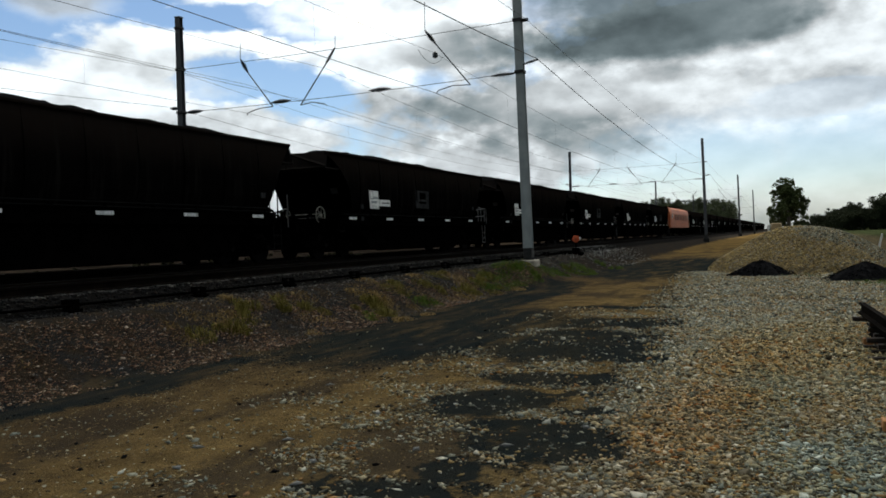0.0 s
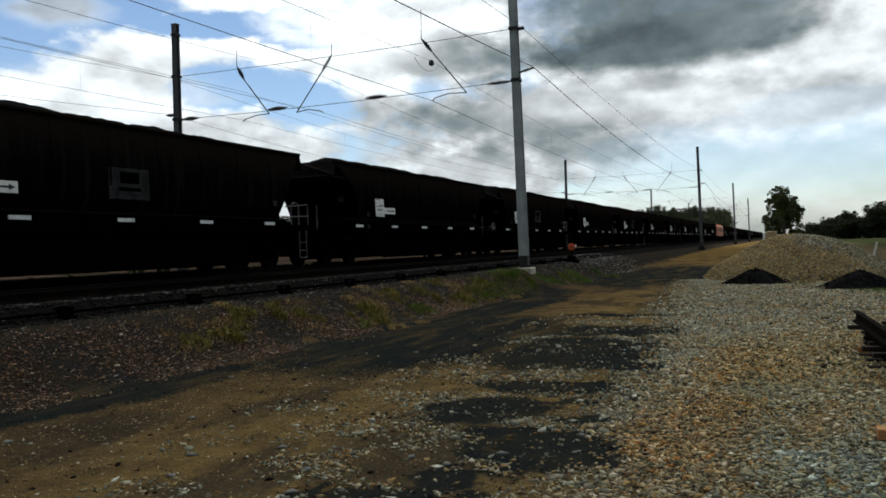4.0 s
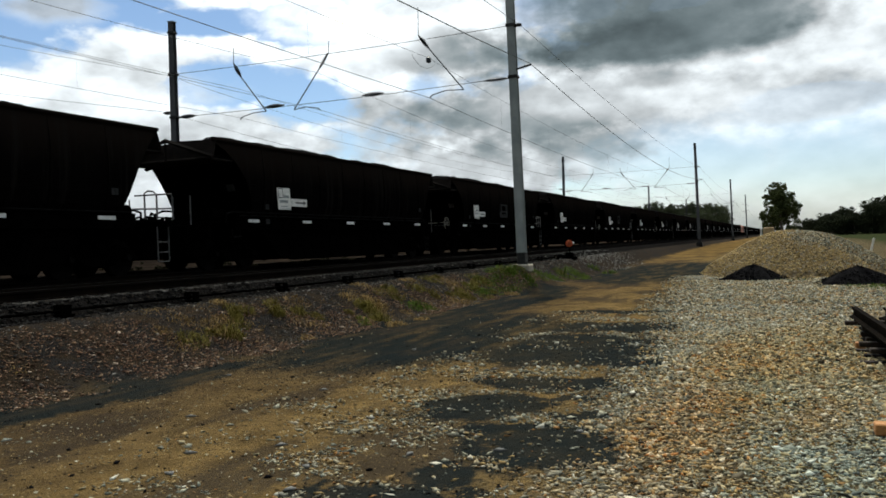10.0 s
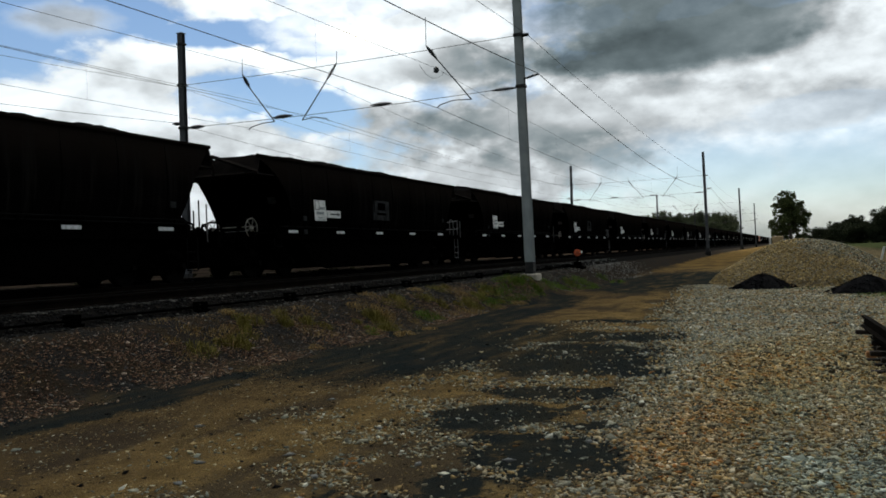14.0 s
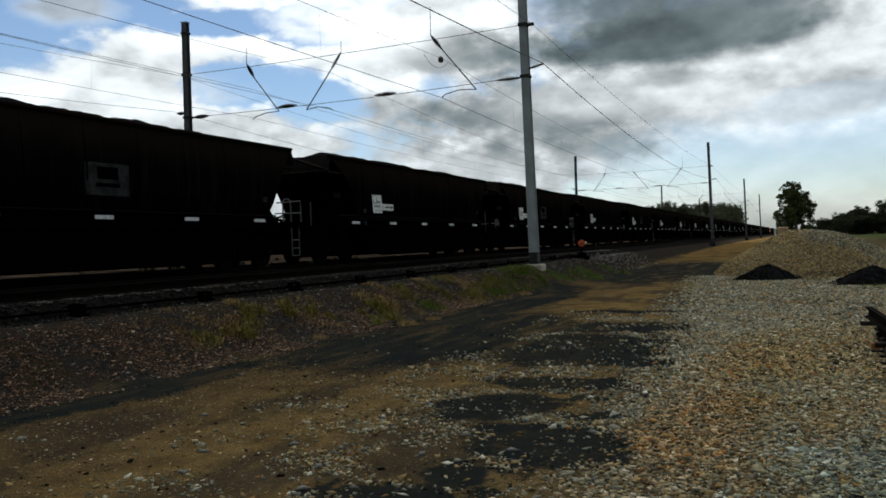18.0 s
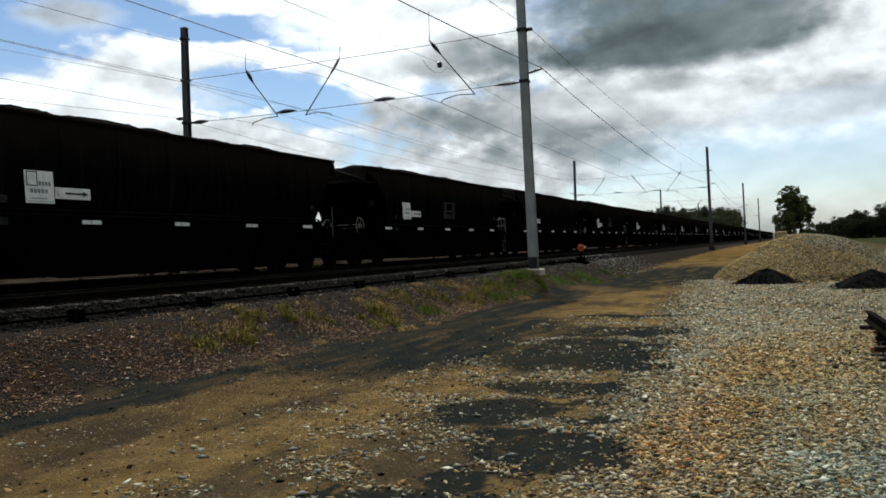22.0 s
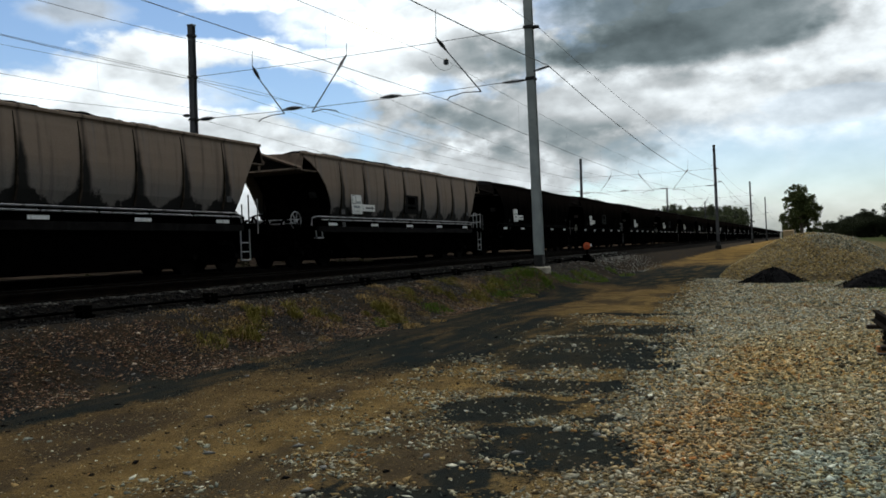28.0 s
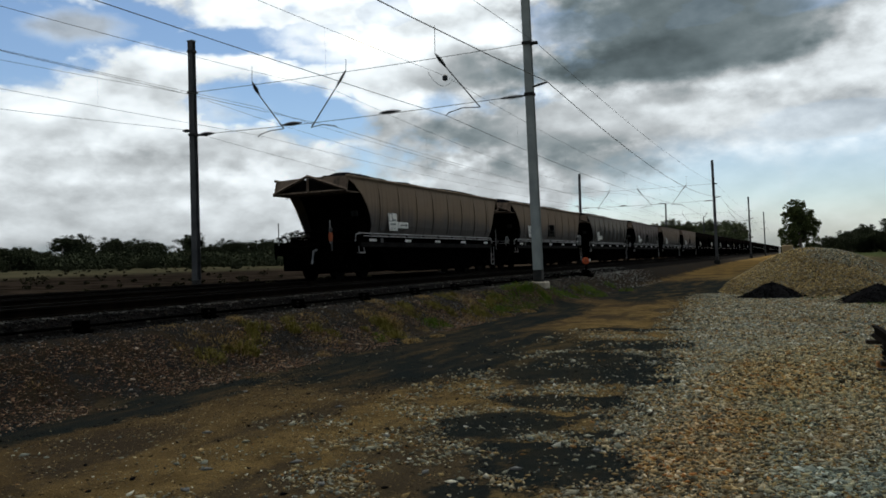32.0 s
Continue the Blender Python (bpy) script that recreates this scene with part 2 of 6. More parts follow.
def ground_paint(N, b, tc):
    warp = N.add("ShaderNodeTexNoise", inputs={"Vector": N.vec("MULTIPLY", tc, (1.0, 0.75, 1)), "Scale": 2.3, "Detail": 8.0, "Roughness": 0.68})
    off = N.vec("SUBTRACT", warp.outputs[1], (0.5, 0.5, 0.5))
    p = N.vec("ADD", tc, N.vec("MULTIPLY", off, (1.35, 1.5, 0)))
    p = N.vec("MULTIPLY", p, (1, 1, 0))
    sp = N.add("ShaderNodeSeparateXYZ", inputs={0: p})
    px, py = sp.outputs[0], sp.outputs[1]
    near = None
    for a, c, ra, rb in SPILLS:
        r = N.vec("LENGTH", N.vec("MULTIPLY", N.vec("SUBTRACT", p, (a, c, 0)), (1 / ra, 1 / rb, 0)))
        near = r if near is None else N.math("MINIMUM", near, r)
    fine = N.noise(tc, 26.0, 5, 0.65)
    grain = N.noise(tc, 110.0, 3, 0.6)
    mid = N.noise(tc, 2.3, 6, 0.6)
    lump = N.noise(tc, 8.5, 6, 0.72)
    thin = N.step(N.noise(N.vec("ADD", tc, (3.0, 7.0, 0.0)), 1.3, 7, 0.68), 0.36, 0.56, 1.0, 0.93)
    spill = N.math("MULTIPLY", N.step(N.math("ADD", N.math("ADD", near, N.math("MULTIPLY", N.math("SUBTRACT", fine, 0.5), 0.6)), N.math("MULTIPLY", N.math("SUBTRACT", lump, 0.5), 0.7)), 1.20, 0.90), N.math("MULTIPLY", thin, 0.97))
    streak = N.noise(N.vec("MULTIPLY", tc, (1.0, 0.35, 1)), 0.9, 6, 0.62)
    worn_off = N.math("MULTIPLY", N.step(px, -2.9, -4.6), N.step(N.noise(N.vec("MULTIPLY", tc, (1.0, 0.22, 1)), 2.2, 6, 0.66), 0.44, 0.66))
    spill = N.math("MULTIPLY", spill, N.math("SUBTRACT", 1.0, N.math("MULTIPLY", worn_off, 0.62)))
    dust = N.math("MULTIPLY", N.step(N.math("ADD", streak, N.math("MULTIPLY", fine, 0.2)), 0.56, 0.70), 0.75)
    dirt = N.mix(N.step(mid, 0.35, 0.65), (0.128, 0.086, 0.033), (0.218, 0.148, 0.058))
    dirt = N.mix(N.step(fine, 0.55, 0.75), dirt, (0.27, 0.20, 0.11))
    dirt = N.mix(N.step(grain, 0.53, 0.64), dirt, (0.040, 0.029, 0.019))
    dirt = N.mix(N.math("MULTIPLY", N.step(lump, 0.52, 0.68), 0.45), dirt, (0.055, 0.040, 0.024))
    dirt = N.mix(N.step(N.noise(tc, 60.0, 4, 0.7), 0.60, 0.68), dirt, (0.34, 0.26, 0.15))
    far = N.step(py, 40.0, 62.0)
    dirt = N.mix(far, N.mix(dust, dirt, (0.028, 0.026, 0.024)), N.mix(N.step(streak, 0.4, 0.62), (0.150, 0.098, 0.036), (0.080, 0.056, 0.027)))
    sooty = N.math("MULTIPLY", N.step(N.math("ADD", px, N.math("MULTIPLY", mid, 2.0)), -1.6, -5.5), 0.58)
    dirt = N.mix(N.math("MULTIPLY", sooty, N.math("SUBTRACT", 1.0, far)), dirt, (0.035, 0.026, 0.020))
    black = N.mix(N.math("MULTIPLY", N.math("ADD", grain, lump), 0.5), (0.004, 0.0068, 0.008), (0.019, 0.0265, 0.0285))
    # side of the road under the loose stone
    edge = N.math("ADD", px, N.math("MULTIPLY", N.math("MINIMUM", N.math("MAXIMUM", py, 0.0), 40.0), 0.062))
    stone = N.mix(N.step(fine, 0.35, 0.65), (0.045, 0.038, 0.025), (0.13, 0.105, 0.062))
    col = N.mix(N.step(N.math("ADD", edge, N.math("MULTIPLY", N.math("SUBTRACT", lump, 0.5), 1.6)), -1.7, -0.6), dirt, stone)
    col = N.mix(spill, col, black)
    # bank of the line and the track bed: dark ballast fouled with coal
    bank = N.step(px, -7.25, -7.75)
    bankc = N.mix(N.step(mid, 0.4, 0.62), N.mix(fine, (0.010, 0.010, 0.011), (0.036, 0.034, 0.032)), N.mix(fine, (0.018, 0.014, 0.011), (0.048, 0.036, 0.024)))
    col = N.mix(bank, col, bankc)
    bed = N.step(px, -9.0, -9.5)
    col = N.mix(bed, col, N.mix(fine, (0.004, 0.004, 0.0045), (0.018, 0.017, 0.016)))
    field = N.step(px, -21.5, -26.0)
    tuft = N.noise(tc, 0.45, 6, 0.7)
    grass = N.mix(N.step(N.math("ADD", N.noise(tc, 0.05, 5, 0.6), N.math("MULTIPLY", tuft, 0.3)), 0.52, 0.74), (0.020, 0.021, 0.014), (0.038, 0.036, 0.023))
    waste = N.mix(N.step(tuft, 0.38, 0.62), (0.009, 0.0075, 0.006), (0.036, 0.027, 0.021))
    wide = N.math("ADD", px, N.math("MULTIPLY", N.math("SUBTRACT", tuft, 0.5), 40.0))
    col = N.mix(field, col, N.mix(N.step(wide, -62.0, -84.0), waste, grass))
    right = N.step(px, 6.0, 10.0)
    col = N.mix(right, col, N.mix(fine, grass, (0.026, 0.042, 0.014)))
    N.put(b.inputs["Base Color"], col)
    N.put(b.inputs["Roughness"], N.math("SUBTRACT", 0.95, N.math("MULTIPLY", spill, 0.12)))
    bump(N, b, N.math("ADD", fine, N.math("MULTIPLY", grain, 0.6)), 0.9, 0.035)


M_GROUND = material("ground", ground_paint, 0.95, spec=0.0)
M_STONE = pebbles("crushed_stone", [(0.17, (0.37, 0.37, 0.285)), (0.18, (0.22, 0.24, 0.20)), (0.14, (0.50, 0.44, 0.28)), (0.13, (0.10, 0.115, 0.105)), (0.16, (0.36, 0.26, 0.115)), (0.05, (0.33, 0.165, 0.055)), (0.06, (0.70, 0.70, 0.60)), (0.09, (0.045, 0.040, 0.030))], dust=(0.36, 0.29, 0.15), stain=(0.38, 0.22, 0.075), washed=(0.40, 0.44, 0.38), zones=((-0.75, 6.5, 0.5, 1.5, (1.12, 0.76, 0.42), 0.62), (-0.5, 9.8, 0.6, 2.2, (1.08, 0.82, 0.52), 0.45), (0.35, 4.8, 0.9, 2.0, (0.90, 1.03, 1.10), 0.9), (-0.2, 7.8, 0.3, 1.6, (0.85, 1.0, 1.12), 0.7), (0.3, 11.0, 1.4, 3.5, (1.1, 0.95, 0.68), 0.7)))
M_PILE = pebbles("pile_stone", [(0.32, (0.47, 0.335, 0.135)), (0.20, (0.62, 0.49, 0.235)), (0.20, (0.27, 0.20, 0.09)), (0.13, (0.40, 0.38, 0.31)), (0.15, (0.14, 0.115, 0.07))], dust=(0.36, 0.25, 0.09), stain=(0.30, 0.21, 0.09))
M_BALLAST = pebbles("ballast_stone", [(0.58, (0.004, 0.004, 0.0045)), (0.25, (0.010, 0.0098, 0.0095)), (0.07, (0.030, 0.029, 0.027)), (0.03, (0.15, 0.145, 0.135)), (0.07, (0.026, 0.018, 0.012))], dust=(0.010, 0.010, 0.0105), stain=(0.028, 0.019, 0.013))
M_BANK = pebbles("bank_stone", [(0.35, (0.030, 0.030, 0.031)), (0.25, (0.07, 0.068, 0.065)), (0.17, (0.14, 0.135, 0.13)), (0.09, (0.30, 0.29, 0.27)), (0.14, (0.12, 0.08, 0.045))], dust=(0.03, 0.03, 0.031), stain=(0.10, 0.06, 0.035))
M_PALE = pebbles("pale_stone", [(0.5, (0.30, 0.31, 0.30)), (0.3, (0.20, 0.205, 0.20)), (0.2, (0.42, 0.42, 0.40))], dust=(0.2, 0.2, 0.19), stain=(0.22, 0.21, 0.19))
M_GRIT = pebbles("brown_grit", [(0.3, (0.14, 0.095, 0.04)), (0.25, (0.25, 0.175, 0.075)), (0.2, (0.07, 0.05, 0.028)), (0.15, (0.34, 0.26, 0.13)), (0.1, (0.03, 0.027, 0.024))], dust=(0.20, 0.135, 0.055), stain=(0.12, 0.08, 0.035))
M_LITTER = pebbles("dead_leaves", [(0.28, (0.17, 0.095, 0.060)), (0.22, (0.32, 0.185, 0.115)), (0.24, (0.055, 0.032, 0.024)), (0.16, (0.42, 0.28, 0.175)), (0.10, (0.52, 0.42, 0.33))], dust=(0.10, 0.06, 0.03), stain=(0.09, 0.045, 0.02))
M_COAL = worn("coal", (0.004, 0.004, 0.0045), (0.013, 0.013, 0.014), 7, 0.85, 0, 0.9, 30, spec=0.0)
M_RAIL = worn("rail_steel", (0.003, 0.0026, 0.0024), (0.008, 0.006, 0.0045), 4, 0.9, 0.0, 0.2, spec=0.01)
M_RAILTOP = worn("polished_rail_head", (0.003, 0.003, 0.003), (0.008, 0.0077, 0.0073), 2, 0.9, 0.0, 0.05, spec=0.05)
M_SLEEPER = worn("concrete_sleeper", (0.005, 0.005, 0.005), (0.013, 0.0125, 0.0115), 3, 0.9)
M_TIMBER = worn("old_timber", (0.007, 0.005, 0.004), (0.022, 0.014, 0.009), 5, 0.9, 0, 0.5)
M_FRESH = worn("fresh_cut_timber", (0.30, 0.14, 0.05), (0.42, 0.21, 0.08), 8, 0.85)
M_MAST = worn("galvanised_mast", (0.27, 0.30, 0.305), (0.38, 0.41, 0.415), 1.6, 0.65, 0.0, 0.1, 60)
# darker tone for the left-hand masts and all beyond y = 60
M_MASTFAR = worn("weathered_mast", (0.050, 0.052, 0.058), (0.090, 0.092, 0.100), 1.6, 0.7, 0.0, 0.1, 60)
M_MASTDARK = worn("mast_foot_paint", (0.012, 0.012, 0.013), (0.03, 0.03, 0.03), 5, 0.8)
M_CONC = worn("concrete", (0.30, 0.27, 0.22), (0.42, 0.385, 0.32), 4, 0.9, 0, 0.4)
M_WIRE = worn("copper_wire", (0.05, 0.06, 0.06), (0.09, 0.10, 0.10), 3, 0.55, 0.6)
M_INS = worn("insulator_glaze", (0.035, 0.04, 0.045), (0.07, 0.075, 0.08), 4, 0.35)
M_TUBE = worn("arm_tube", (0.07, 0.08, 0.085), (0.12, 0.13, 0.135), 4, 0.5, 0.5)
M_ORANGE = worn("faded_orange_paint", (0.55, 0.075, 0.020), (0.68, 0.14, 0.045), 9, 0.6)
M_WHITE = worn("dirty_white_paint", (0.62, 0.62, 0.60), (0.78, 0.78, 0.76), 6, 0.6, 0, 0.05, 30)
M_GREYPANEL = worn("grimy_grey_panel", (0.012, 0.0125, 0.013), (0.034, 0.035, 0.036), 4, 0.9, spec=0.03)
M_BLACKINK = worn("black_ink", (0.012, 0.012, 0.014), (0.02, 0.02, 0.022), 5, 0.7)
M_GREYINK = worn("grey_ink", (0.16, 0.19, 0.20), (0.22, 0.25, 0.26), 5, 0.7)
# near-zero black: deep shade under the wagons is put into this grimy colour
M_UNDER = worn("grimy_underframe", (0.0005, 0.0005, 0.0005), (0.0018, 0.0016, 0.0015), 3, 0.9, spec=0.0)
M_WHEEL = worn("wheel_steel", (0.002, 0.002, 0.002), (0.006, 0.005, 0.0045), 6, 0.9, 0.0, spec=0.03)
M_PIPE = worn("handrail_steel", (0.20, 0.20, 0.21), (0.34, 0.34, 0.35), 3, 0.45, 0.3, 0.1, stains=(0.04, 0.035, 0.03))
M_PIPEBLACK = worn("sooty_handrail", (0.0015, 0.0015, 0.0015), (0.005, 0.005, 0.005), 3, 0.8, 0.0, spec=0.02)
M_PIPEGREY = worn("grimy_handrail", (0.03, 0.03, 0.032), (0.09, 0.09, 0.093), 3, 0.6, 0.2, 0.1, stains=(0.012, 0.011, 0.01))
M_WHEELRIM = worn("worn_hand_wheel_paint", (0.10, 0.095, 0.08), (0.22, 0.21, 0.18), 5, 0.6, 0.1, 0.1, stains=(0.03, 0.026, 0.02))
M_REFL = worn("white_reflector", (0.66, 0.66, 0.67), (0.85, 0.85, 0.86), 5, 0.5, 0, 0.02, stains=(0.35, 0.34, 0.33))
M_LAMPRED = worn("tail_marker", (0.30, 0.05, 0.02), (0.42, 0.10, 0.035), 4, 0.5)


def hopper_paint(name, top, low, streak, grime, h0=1.75, h1=2.65, sheen=0.12, flames=0.0):
    """Hopper steel: dusty above, grey below with soot and under-curve shade in the colour, coal stains running down
    beside the ribs.
    """
    def build(N, b, tc):
        s = N.add("ShaderNodeSeparateXYZ", inputs={0: tc})
        p = shifted(N, tc)
        big, fine = N.noise(p, 0.9, 7, 0.6), N.noise(p, 35.0, 3, 0.6)
        runs = N.noise(N.vec("MULTIPLY", p, (1, 3.5, 0.22)), 1.5, 7, 0.62)
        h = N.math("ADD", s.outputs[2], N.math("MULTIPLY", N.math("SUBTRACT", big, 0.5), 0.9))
        # darker downwards: soot, and shade of the side curving under, in one tone
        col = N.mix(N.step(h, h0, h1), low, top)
        col = N.mix(N.math("MULTIPLY", fine, 0.22), col, (0.5, 0.46, 0.40) if streak > 0 else (0.018, 0.016, 0.015))
        col = N.mix(N.math("MULTIPLY", N.step(runs, 0.50, 0.68), grime), col, (0.012, 0.011, 0.010))
        if streak > 0:
            # stains that widen downwards from each rib
            u = N.math("ABSOLUTE", N.math("SUBTRACT", N.math("FRACT", N.math("DIVIDE", N.math("ADD", s.outputs[1], 5.11 + 0.7565 - 0.10), 1.513)), 0.5))
            ragged_z = N.math("ADD", s.outputs[2], N.math("MULTIPLY", N.math("SUBTRACT", N.noise(p, 3.2, 6, 0.7), 0.5), 0.9))
            narrow = N.step(ragged_z, 1.75, 3.1, 0.13, 0.012)
            foot = N.step(ragged_z, 1.45, 2.0, 0.42, 0.0)
            strength = N.math("MULTIPLY", N.step(N.math("SUBTRACT", u, N.math("ADD", narrow, foot)), 0.05, -0.05), streak)
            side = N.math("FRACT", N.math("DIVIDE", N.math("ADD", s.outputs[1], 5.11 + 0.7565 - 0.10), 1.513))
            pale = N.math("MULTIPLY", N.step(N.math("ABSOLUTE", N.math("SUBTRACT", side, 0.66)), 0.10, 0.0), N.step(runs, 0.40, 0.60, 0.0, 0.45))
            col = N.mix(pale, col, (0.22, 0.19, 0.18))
            col = N.mix(strength, col, (0.008, 0.008, 0.008))
        if flames > 0:
            # black smears that lick up from the sill in ragged tongues
            tongues = N.math("ADD", N.math("MULTIPLY", N.noise(N.vec("MULTIPLY", p, (1, 1.6, 0.45)), 1.3, 6, 0.62), 0.8), N.math("MULTIPLY", N.noise(N.vec("MULTIPLY", p, (1, 3.0, 0.7)), 4.0, 4, 0.6), 0.2))
            col = N.mix(N.math("MULTIPLY", N.step(N.math("SUBTRACT", tongues, N.math("MULTIPLY", N.math("SUBTRACT", s.outputs[2], 1.55), 0.25)), 0.21, 0.34), flames), col, (0.006, 0.006, 0.006))
        N.put(b.inputs["Base Color"], col)
        N.put(b.inputs["Roughness"], N.step(big, 0.3, 0.7, 0.7, 0.9))
        bump(N, b, N.math("ADD", N.math("MULTIPLY", big, 3.0), fine), 0.25, 0.02)
    return material(name, build, 0.8, 0.0, 0.0 if name.startswith("coal") else sheen)


# low tones include the under-curve shade; sooty and mottled tops include sky sheen
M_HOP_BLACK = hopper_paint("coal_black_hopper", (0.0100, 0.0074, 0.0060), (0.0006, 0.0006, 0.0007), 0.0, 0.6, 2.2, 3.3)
M_HOP_STAIN = hopper_paint("stained_tan_hopper", (0.200, 0.142, 0.106), (0.105, 0.095, 0.092), 0.97, 0.35)
M_HOP_SOOT = hopper_paint("sooty_tan_hopper", (0.150, 0.113, 0.108), (0.062, 0.056, 0.060), 0.35, 0.45, 1.7, 2.9, 0.25, 0.75)
M_HOP_MOTTLED = hopper_paint("mottled_tan_hopper", (0.225, 0.195, 0.165), (0.085, 0.084, 0.082), 0.0, 0.45, 1.9, 2.9, 0.3, 0.95)
M_HOP_TAN = hopper_paint("dusty_tan_hopper", (0.245, 0.180, 0.128), (0.110, 0.100, 0.096), 0.0, 0.4)
M_RIB = worn("grimy_rib", (0.012, 0.010, 0.008), (0.06, 0.046, 0.034), 3, 0.9, spec=0.05)
# near black: shade on the hopper ends and in the lip recess, as colour
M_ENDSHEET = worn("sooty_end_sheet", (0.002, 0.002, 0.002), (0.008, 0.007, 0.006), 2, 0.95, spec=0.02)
M_LIP_BLACK = worn("sooty_lip", (0.004, 0.003, 0.0026), (0.012, 0.0085, 0.007), 3, 0.9, spec=0.1)
M_LIP_TAN = worn("rusty_lip", (0.10, 0.065, 0.045), (0.17, 0.12, 0.085), 3, 0.8, stains=(0.03, 0.02, 0.015))
M_SILL_TAN = worn("grey_sill", (0.003, 0.003, 0.003), (0.010, 0.0092, 0.009), 2.5, 0.85, spec=0.04, stains=(0.012, 0.012, 0.012))
M_LOCO = worn("weathered_orange_bodyside", (0.34, 0.075, 0.022), (0.48, 0.13, 0.04), 1.2, 0.6, 0, 0.1, 20, stains=(0.12, 0.035, 0.02))
M_GRILLE = worn("dark_grille", (0.10, 0.03, 0.015), (0.2, 0.06, 0.025), 3, 0.7)
M_GLASSDARK = worn("dark_glass", (0.01, 0.012, 0.014), (0.02, 0.022, 0.025), 2, 0.1)


def foliage(name, c1, c2):
    def build(N, b, tc):
        r = N.add("ShaderNodeNewGeometry").outputs["Random Per Island"]
        o = N.add("ShaderNodeObjectInfo").outputs["Random"]
        f = N.math("ADD", N.math("MULTIPLY", r, 0.75), N.math("MULTIPLY", o, 0.25))
        N.put(b.inputs["Base Color"], N.mix(f, c1, c2))
        N.put(b.inputs["Transmission Weight"], 0.0)
    return material(name, build, 0.9, spec=0.02)


M_LEAF = foliage("gum_leaves", (0.040, 0.060, 0.022), (0.120, 0.140, 0.058))
M_LEAFPALE = foliage("hazy_gum_leaves", (0.050, 0.068, 0.034), (0.105, 0.120, 0.066))
M_FIELD = foliage("field_tussock", (0.016, 0.016, 0.009), (0.042, 0.037, 0.021))
M_LEAFDARK = foliage("dark_scrub_leaves", (0.028, 0.035, 0.021), (0.044, 0.053, 0.032))
M_BARK = worn("gum_bark", (0.10, 0.085, 0.07), (0.22, 0.195, 0.165), 6, 0.9, 0, 0.5)
M_GRASS = foliage("green_grass", (0.050, 0.095, 0.012), (0.115, 0.165, 0.028))
M_STRAW = foliage("dry_grass", (0.16, 0.105, 0.040), (0.30, 0.215, 0.09))
M_MIXED = foliage("yellowing_grass", (0.085, 0.085, 0.018), (0.20, 0.165, 0.045))

# ---- mesh tools ----


def part(name, bm, mat, parent=None, label="", smooth=False):
    """Link a bmesh as one mesh object, under a thing or a part."""
    me = bpy.data.meshes.new(name)
    bm.to_mesh(me)
    bm.free()
    if smooth:
        for f in me.polygons:
            f.use_smooth = True
    for m in (mat if isinstance(mat, (list, tuple)) else (mat,)):
        me.materials.append(m)
    ob = new(name, me)
    if parent:
        ob.parent = parent
    if label:
        ob["label"] = label
    return ob


def again(ob, parent, m):
    """One more part on the same mesh."""
    o = new(ob.name.split(".")[0], ob.data)
    o.parent = parent
    o.matrix_basis = m
    return o


def thing(name, label, category, group="", m=None, kind=""):
    e = tagged(new(name), label, category, group, kind)
    if m is not None:
        e.matrix_basis = m
    return e


def box(bm, x0, x1, y0, y1, z0, z1, bevel=0.0, mat=0):
    r = bmesh.ops.create_cube(bm, size=1.0, matrix=Matrix.LocRotScale(((x0 + x1) / 2, (y0 + y1) / 2, (z0 + z1) / 2), None, (abs(x1 - x0), abs(y1 - y0), abs(z1 - z0))))
    faces = {f for v in r["verts"] for f in v.link_faces}
    if bevel:
        out = bmesh.ops.bevel(bm, geom=list({e for f in faces for e in f.edges}), offset=bevel, segments=1, affect="EDGES", profile=0.5)
        faces = {f for f in faces if f.is_valid} | set(out["faces"])
    for f in faces:
        f.material_index = mat
    return bm


def boxes(*rows, bevel=0.0):
    bm = bmesh.new()
    for r in rows:
        box(bm, *r, bevel=bevel)
    return bm


def tube(bm, points, radius, sides=6, closed=False, mat=0):
    """A round bar along points."""
    pts = [Vector(p) for p in points]
    rings = []
    n = len(pts)
    for i, p in enumerate(pts):
        if closed:
            t = pts[(i + 1) % n] - pts[i - 1]
        else:
            t = pts[min(i + 1, n - 1)] - pts[max(i - 1, 0)]
        t.normalize()
        a = t.cross(Vector((0, 0, 1)) if abs(t.z) < 0.9 else Vector((1, 0, 0))).normalized()
        b = t.cross(a)
        r = radius[i] if isinstance(radius, (list, tuple)) else radius
        rings.append([bm.verts.new(p + (a * math.cos(2 * math.pi * k / sides) + b * math.sin(2 * math.pi * k / sides)) * r) for k in range(sides)])
    for i in range(n if closed else n - 1):
        r0, r1 = rings[i], rings[(i + 1) % n]
        for k in range(sides):
            bm.faces.new((r0[k], r0[(k + 1) % sides], r1[(k + 1) % sides], r1[k])).material_index = mat
    if not closed:
        bm.faces.new(rings[0][::-1]).material_index = mat
        bm.faces.new(rings[-1]).material_index = mat
    return bm


def bars(rows, radius, sides=6):
    bm = bmesh.new()
    for pts in rows:
        tube(bm, pts, radius, sides)
    return bm


def loft(bm, rings, cap=(True, True), mat=0):
    """Skin between rings of equal length."""
    vs = [[bm.verts.new(p) for p in r] for r in rings]
    n = len(vs[0])
    for a, b in zip(vs, vs[1:]):
        for k in range(n):
            bm.faces.new((a[k], a[(k + 1) % n], b[(k + 1) % n], b[k])).material_index = mat
    if cap[0]:
        bm.faces.new(vs[0][::-1]).material_index = mat
    if cap[1]:
        bm.faces.new(vs[-1]).material_index = mat
    return bm


